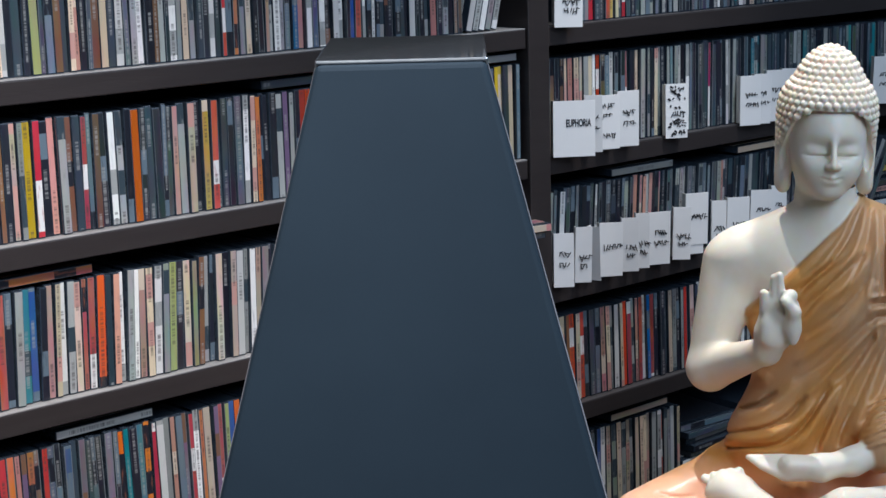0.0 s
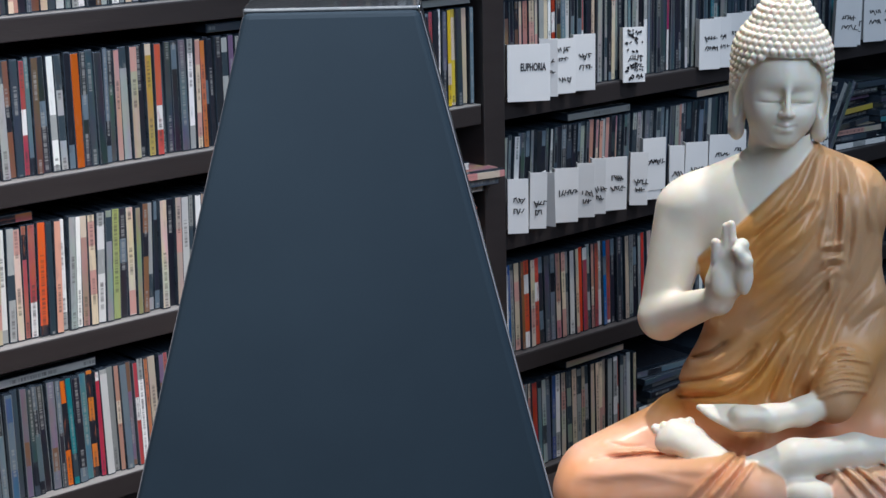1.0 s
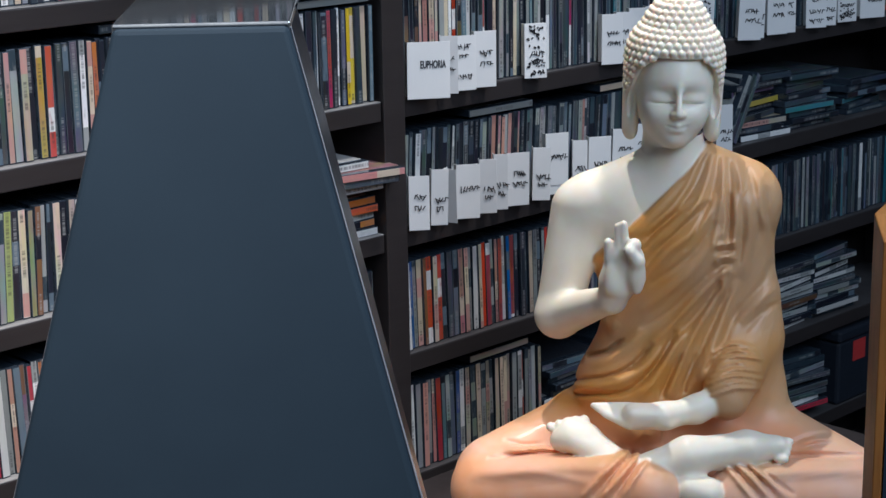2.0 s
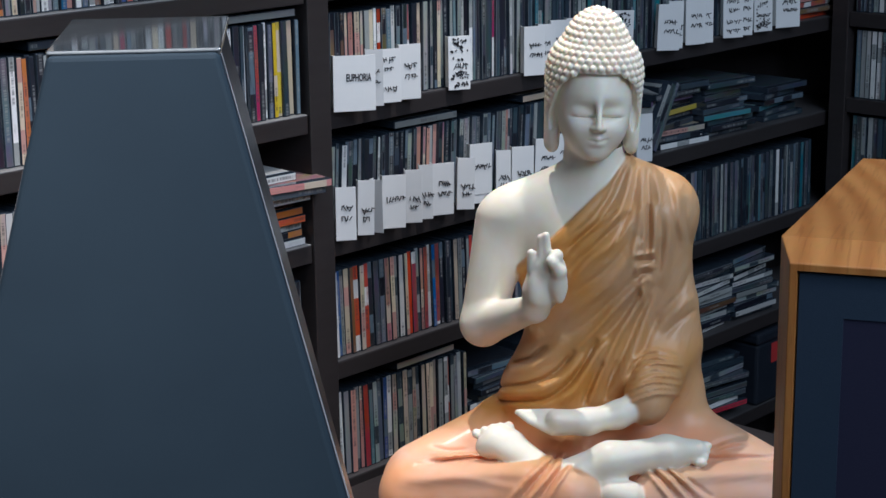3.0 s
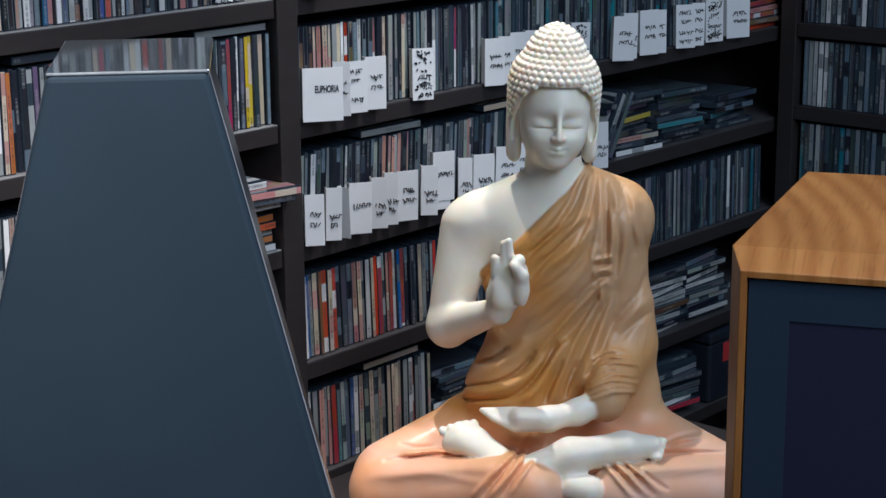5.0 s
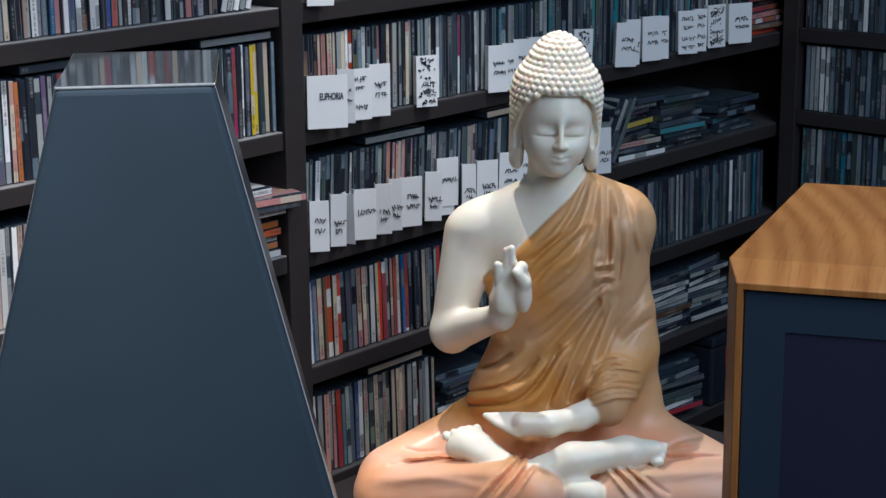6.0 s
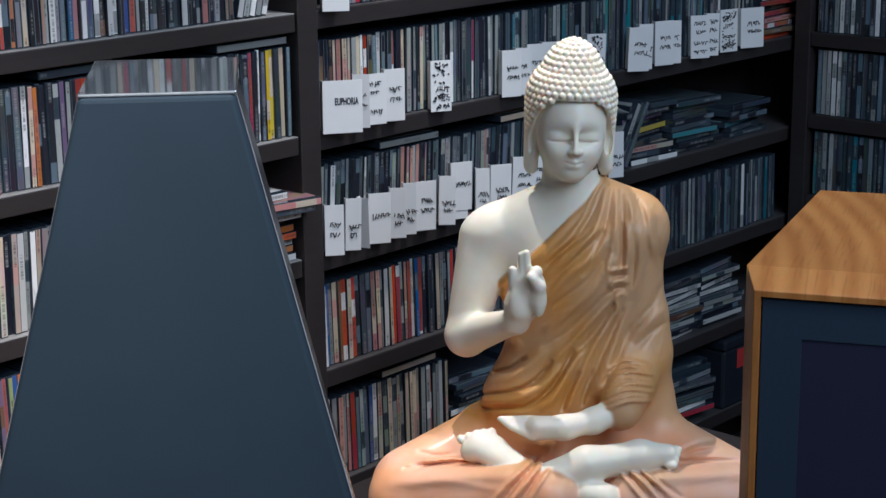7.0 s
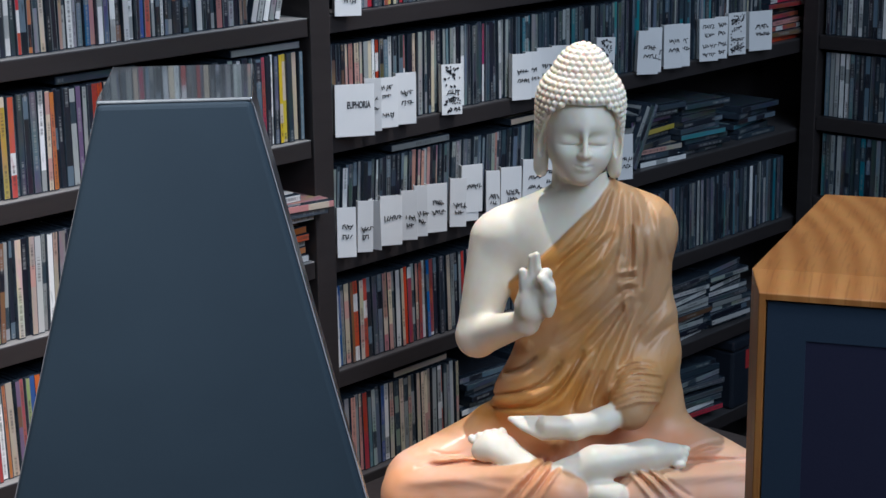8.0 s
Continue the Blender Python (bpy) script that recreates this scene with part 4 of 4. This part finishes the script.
    me.attributes.new("robe", "FLOAT", "POINT").data.foreach_set("value", robe.astype(np.float32))
    me.polygons.foreach_set("use_smooth", [True] * len(me.polygons))
    return me


def marble():
    m = bpy.data.materials.new("tinted_marble")
    m.use_nodes = True
    nt, nodes = m.node_tree, m.node_tree.nodes
    p = nodes["Principled BSDF"]
    tc = nodes.new("ShaderNodeTexCoord")
    big, small = nodes.new("ShaderNodeTexNoise"), nodes.new("ShaderNodeTexNoise")
    big.inputs["Scale"].default_value, big.inputs["Detail"].default_value = 9, 3
    small.inputs["Scale"].default_value, small.inputs["Detail"].default_value = 60, 5
    nt.links.new(tc.outputs["Object"], big.inputs[0])
    nt.links.new(tc.outputs["Object"], small.inputs[0])

    def ramp(source, *stops):
        r = nodes.new("ShaderNodeValToRGB")
        for e, (at, colour) in zip(r.color_ramp.elements, stops):
            e.position, e.color = at, (*colour, 1)
        nt.links.new(source, r.inputs[0])
        return r.outputs[0]

    # Peach below: partly the legs' own dye, partly strong top light in the colour.
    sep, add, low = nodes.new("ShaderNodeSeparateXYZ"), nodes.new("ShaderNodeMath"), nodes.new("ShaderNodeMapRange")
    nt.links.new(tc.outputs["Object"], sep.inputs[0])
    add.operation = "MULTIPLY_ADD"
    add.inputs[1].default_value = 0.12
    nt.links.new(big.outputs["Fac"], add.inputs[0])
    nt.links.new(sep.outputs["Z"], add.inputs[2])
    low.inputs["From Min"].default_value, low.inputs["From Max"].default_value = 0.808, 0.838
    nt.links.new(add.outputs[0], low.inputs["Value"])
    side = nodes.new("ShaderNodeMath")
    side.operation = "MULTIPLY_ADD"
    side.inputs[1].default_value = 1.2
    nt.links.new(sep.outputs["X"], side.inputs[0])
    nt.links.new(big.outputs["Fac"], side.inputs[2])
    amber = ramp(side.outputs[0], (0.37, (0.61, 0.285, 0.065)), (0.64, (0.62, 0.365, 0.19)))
    lit_peach = ramp(big.outputs["Fac"], (0.38, (0.76, 0.36, 0.18)), (0.66, (0.81, 0.50, 0.37)))
    lit_dyes = nodes.new("ShaderNodeMix")
    lit_dyes.data_type = "RGBA"
    nt.links.new(low.outputs[0], lit_dyes.inputs[0])
    nt.links.new(lit_peach, lit_dyes.inputs[6])
    nt.links.new(amber, lit_dyes.inputs[7])
    lit_dye = lit_dyes.outputs[2]
    stone = ramp(small.outputs["Fac"], (0.3, (0.86, 0.77, 0.62)), (0.7, (0.88, 0.81, 0.685)))
    attr = nodes.new("ShaderNodeAttribute")
    attr.attribute_name = "robe"
    mx = nodes.new("ShaderNodeMix")
    mx.data_type = "RGBA"
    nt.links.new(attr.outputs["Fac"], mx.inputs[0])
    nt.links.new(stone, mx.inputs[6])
    nt.links.new(lit_dye, mx.inputs[7])
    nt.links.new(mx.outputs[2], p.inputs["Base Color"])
    # fine creases of the cloth
    mp, crease, bump, both = nodes.new("ShaderNodeMapping"), nodes.new("ShaderNodeTexNoise"), nodes.new("ShaderNodeBump"), nodes.new("ShaderNodeMath")
    mp.vector_type = "TEXTURE"
    mp.inputs["Rotation"].default_value = (0, radians(33), 0)
    mp.inputs["Scale"].default_value = (0.013, 0.03, 0.10)
    nt.links.new(tc.outputs["Object"], mp.inputs["Vector"])
    nt.links.new(mp.outputs[0], crease.inputs["Vector"])
    crease.inputs["Scale"].default_value, crease.inputs["Detail"].default_value, crease.inputs["Distortion"].default_value = 1, 2, 0.6
    both.operation = "MULTIPLY"
    nt.links.new(attr.outputs["Fac"], both.inputs[0])
    nt.links.new(low.outputs[0], both.inputs[1])
    nt.links.new(both.outputs[0], bump.inputs["Strength"])
    bump.inputs["Distance"].default_value = 0.0014
    nt.links.new(crease.outputs["Fac"], bump.inputs["Height"])
    nt.links.new(bump.outputs[0], p.inputs["Normal"])
    p.inputs["Subsurface Weight"].default_value = 0.45
    p.inputs["Subsurface Radius"].default_value = (0.005, 0.003, 0.0017)
    p.inputs["Subsurface Scale"].default_value = 1.0
    p.inputs["Roughness"].default_value = 0.48
    p.inputs["Coat Weight"].default_value, p.inputs["Coat Roughness"].default_value = 0.12, 0.2
    return m


statue_data = statue_mesh()
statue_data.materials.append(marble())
statue = new("statue", statue_data)
statue.matrix_world = pose(0.028, -0.423, 0, 0, 0, math.degrees(math.atan2(-0.7911, 0.6117)))
tagged(statue, "seated cream marble statue in an orange tinted robe on the table", "statue")

# ---- name cards between the cases ----
def strokes(bm, w, h, lines, seed):
    """Handwriting that cannot be read: rows of short bars."""
    r = random.Random(seed)
    for top, x0, x1, tall in lines:
        x = x0 * w
        while x < x1 * w:
            step = r.uniform(0.0028, 0.005)
            t = tall * r.uniform(0.55, 1.1)
            z = top * h - t / 2
            m = pose(x, -0.0009, z, 0, r.uniform(-38, 38), 0)
            bmesh.ops.create_cube(bm, size=1, matrix=m @ Matrix.Diagonal((0.001 + 0.0005 * r.random(), 0.0005, t, 1)))
            if r.random() < 0.8:
                m = pose(x + step / 2, -0.0009, z + r.uniform(-0.45, 0.45) * t, 0, r.uniform(-25, 25), 0)
                bmesh.ops.create_cube(bm, size=1, matrix=m @ Matrix.Diagonal((step, 0.0005, 0.0012, 1)))
            x += step
    return bm


def flowers(bm, w, h, seed):
    """A printed pattern of small dark petals."""
    r = random.Random(seed)
    for n in range(64):
        m = pose(r.uniform(0.12, 0.88) * w, -0.0009, r.choice((r.uniform(0.06, 0.3), r.uniform(0.72, 0.95), r.uniform(0.06, 0.95))) * h, 0, r.uniform(0, 180), 0)
        bmesh.ops.create_circle(bm, cap_ends=True, radius=1, segments=7, matrix=m @ pose(0, 0, 0, 90) @ Matrix.Diagonal((r.uniform(0.0012, 0.0028), r.uniform(0.001, 0.0018), 1, 1)))
    return bm


def name_card(x0, x1, k, words, lines=(), lift=0.0, height=0.0765, turn=0.014, seed=0, pattern=False, fold=0.0):
    """A bent white divider: a front leaf that stands before the spines and a short flap back to them."""
    skew = (x0 + 1.65) / 1.72
    x0, x1 = x0 + 0.0045 * skew, x1 - 0.008 * skew
    tip = random.Random(seed + 7)
    height *= tip.uniform(0.95, 1.03)
    turn *= tip.uniform(0.75, 1.35)
    w = math.hypot(x1 - x0, turn)
    yaw = math.degrees(math.atan2(-turn, x1 - x0))
    card = thing("name_card", words, "card", pose(x0, -0.0065, shelf_z(k) - 0.002 + lift, tip.uniform(-2.5, 1), tip.uniform(-0.6, 1.8), yaw), "white name cards along the shelves")
    if lift:
        card["raised"] = 1
    bm = bmesh.new()
    box(bm, (0, 0, 0), (w, 0.0007, height), 0.0002)
    part("front_leaf", bm, CARD, card)
    bm = bmesh.new()
    box(bm, (0, 0.0009, 0.004), (0.0007, 0.011 + fold, height), 0.0002)
    part("flap", bm, CARD, card)
    bm = bmesh.new()
    strokes(bm, w, height, lines, seed)
    if pattern:
        flowers(bm, w, height, seed)
    if len(bm.verts):
        tagged(part("writing", bm, INK, card, "black marker writing"), kind="stuff")
    else:
        bm.free()
    return card


TWO = ((0.66, 0.3, 0.8, 0.0085), (0.46, 0.3, 0.85, 0.0075))
ONE = ((0.60, 0.2, 0.9, 0.009),)
LOW = ((0.5, 0.3, 0.9, 0.009), (0.34, 0.35, 0.8, 0.008))
RULE = ((0.85, 0.1, 0.75, 0.0085), (0.66, 0.25, 0.6, 0.007), (0.3, 0.15, 0.85, 0.0085))
FOUR = ((0.86, 0.2, 0.8, 0.008), (0.66, 0.3, 0.7, 0.008), (0.4, 0.2, 0.8, 0.007), (0.2, 0.2, 0.8, 0.008))
W1, W2 = "white card with two lines of black handwriting", "white card with one line of black handwriting"
W3, W4 = "white card printed with small black flowers and writing", "white card covered in four lines of black handwriting"

wide = name_card(-0.002, 0.062, 0, "wide folded white card lettered in black marker", (), turn=0.02, seed=1)
word = bpy.data.curves.new("writing", "FONT")
word.body, word.size, word.extrude, word.offset = "EUPHORIA", 0.0125, 0.0002, 0.0003
word_ob = new("writing", word)
word_ob.parent = wide
word_ob.matrix_basis = pose(0.0175, -0.0005, 0.040, 90, 0, 0) @ Matrix.Diagonal((0.58, 1.1, 1, 1))
word.materials.append(INK)
tagged(word_ob, "black marker word")
for n, (x0, x1, words, lines, pattern) in enumerate((
    (0.058, 0.088, W1, TWO, 0), (0.085, 0.127, W1, RULE, 0), (0.122, 0.164, W1, TWO, 0), (0.222, 0.267, W3, LOW, 1),
    (0.386, 0.434, W1, TWO, 0), (0.417, 0.456, W1, TWO, 0), (0.447, 0.492, W1, TWO, 0), (0.482, 0.525, W1, ONE, 0), (0.60, 0.645, W3, LOW, 1),
    (0.716, 0.768, W1, TWO, 0), (0.745, 0.788, W1, LOW, 0), (0.795, 0.848, W1, TWO, 0), (0.83, 0.872, W1, TWO, 0),
    (0.904, 0.955, W4, FOUR, 0), (0.95, 0.992, W4, FOUR, 0), (0.998, 1.057, W3, FOUR, 1), (1.066, 1.137, W1, TWO, 0),
)):
    name_card(x0, x1, 0, words, lines, seed=20 + n, pattern=bool(pattern))
for n, (x0, x1, words, lines, lift) in enumerate((
    (-0.004, 0.031, W1, TWO, 0), (0.036, 0.068, W1, LOW, 0), (0.062, 0.08, "narrow plain white card", (), 0), (0.084, 0.127, W2, ONE, 0), (0.129, 0.161, W1, LOW, 0), (0.158, 0.187, W1, LOW, 0),
    (0.185, 0.229, W1, TWO, 0), (0.236, 0.27, W1, LOW, 0), (0.264, 0.312, W2, ONE, 0.016), (0.322, 0.353, W2, LOW, 0),
    (0.357, 0.402, W1, LOW, 0), (0.41, 0.456, W1, TWO, 0), (0.462, 0.5, W1, TWO, 0), (0.666, 0.708, W1, LOW, 0),
)):
    name_card(x0, x1, -1, words, lines, lift=lift, seed=50 + n)
block("stand", (0.0, 0.001, -0.0135), (0.03, 0.007, -0.0003), CARD, [o for o in scene.objects if o.name.startswith("name_card") and o.get("raised")][0])
name_card(0.003, 0.05, 1, W1, LOW, seed=90)

# ---- cases lying flat, leaning cases ----
def flat_case(letter, x, y, z, yaw, words, group):
    """A case on its side, spine towards the room."""
    return single_case(letter, pose(x, y, z + CD_T + 0.0003, 0, 90, yaw), group, words)


def stack(letters, x, k, group, spread=3.0, shift=0.006, joined=False):
    z, r = shelf_z(k), random.Random(int(1000 + x * 100 + k))
    for letter in letters:
        at = (x + r.uniform(-shift, shift), 0.008 + r.uniform(-0.002, shift * 1.5), z, r.uniform(-spread, spread))
        if joined:
            far.case(letter, pose(*at[:2], z + CD_T + 0.0003, 0, 90, at[3]), True)
        else:
            flat_case(letter, *at, "lying flat in a stack", group)
        z += CD_T + 0.0004


LYING = "lying across a row"
stack("wowoo", -0.168, -1, "flat cases beside the upright", 2, 0.002)
z = shelf_z(-1) + 5 * (CD_T + 0.0004)
flat_case("d", -0.172, 0.03, z, 2, "lying flat in a stack", "flat cases beside the upright")
flat_case("w", -0.17, 0.0, z + 0.0106, -4, "lying flat in a stack", "flat cases beside the upright")
flat_case("s", -0.158, -0.008, z + 0.0212, -9, "lying flat in a stack", "flat cases beside the upright")
flat_case("p", -0.156, -0.014, z + 0.0318, -11, "lying flat in a stack", "flat cases beside the upright")
flat_case("w", -0.196, -0.004, z + 0.0424, -3, "lying flat in a stack", "flat cases beside the upright")
for k, letter, x, yaw in ((-1, "o", -0.81, 0.5), (-2, "w", -0.745, 1), (0, "d", -0.452, 0.5), (0, "g", -0.17, -1), (-1, "g", 0.135, -2), (-3, "c", 0.13, 1), (-1, "c", 0.41, 1)):
    flat_case(letter, x, 0.012, shelf_z(k) + CD_H + 0.004, yaw, LYING, "flat cases on top of the rows")
for k, x, lean, letters in ((1, -0.136, 14, "wgwgw"), (-1, 0.712, 31, "gds")):
    for n, letter in enumerate(letters):
        single_case(letter, standing(x + n * CD_T / math.cos(radians(lean)) * 1.03, 0.008, shelf_z(k), lean), "leaning cases", "leaning on the shelf")
for x, letters in ((0.757, "wdcdkykvdd"), (0.893, "dkdtdkddd"), (1.085, "ddtkdd")):
    stack(letters, x, -1, "flat cases in the corner", 9, 0.012)
stack("rnrprnrrdnd", 1.165, 0, "flat red cases in the corner", 5, 0.008)
for x, letters in ((0.30, "kdwdkgds"), (0.44, "dgkdwdgd"), (0.58, "dwgdwnggk"), (0.715, "wdwgnnswk"), (0.862, "wkgwnggwwdk"), (0.995, "dwkggdwwkgs")):
    stack(letters, x, -3, "flat cases on the low shelf", 6, 0.01, x > 0.4)
for x, letters in ((0.42, "dkdsd"), (0.58, "dkwrdk"), (0.74, "krdgsdk"), (0.89, "dkrwddkdgdd")):
    stack(letters, x, -4, "flat cases on the lowest shelf", 12, 0.014, True)
CRATE = mat("dark_plastic", (0.012, 0.016, 0.024), 0.45, bump=0.1)
RED = mat("red_paper", (0.42, 0.03, 0.03), 0.6)
crate = thing("crate", "dark plastic crate with a red label on low shelf", "crate", pose(1.06, 0.0, shelf_z(-4) + 0.0005))
bm = bmesh.new()
box(bm, (0, 0.0, 0), (0.2, 0.15, 0.118), 0.006)
part("body", bm, CRATE, crate)
bm = bmesh.new()
box(bm, (-0.004, -0.004, 0.1185), (0.204, 0.154, 0.14), 0.005)
part("lid", bm, CRATE, crate, "dark lid with rounded rim")
bm = bmesh.new()
box(bm, (0.045, -0.0012, 0.074), (0.085, -0.0002, 0.112), 0.0003)
part("label", bm, RED, crate, "red paper label")
far.done("disc_cases", "rows of clear plastic disc cases with dim printed spines", "disc cases")
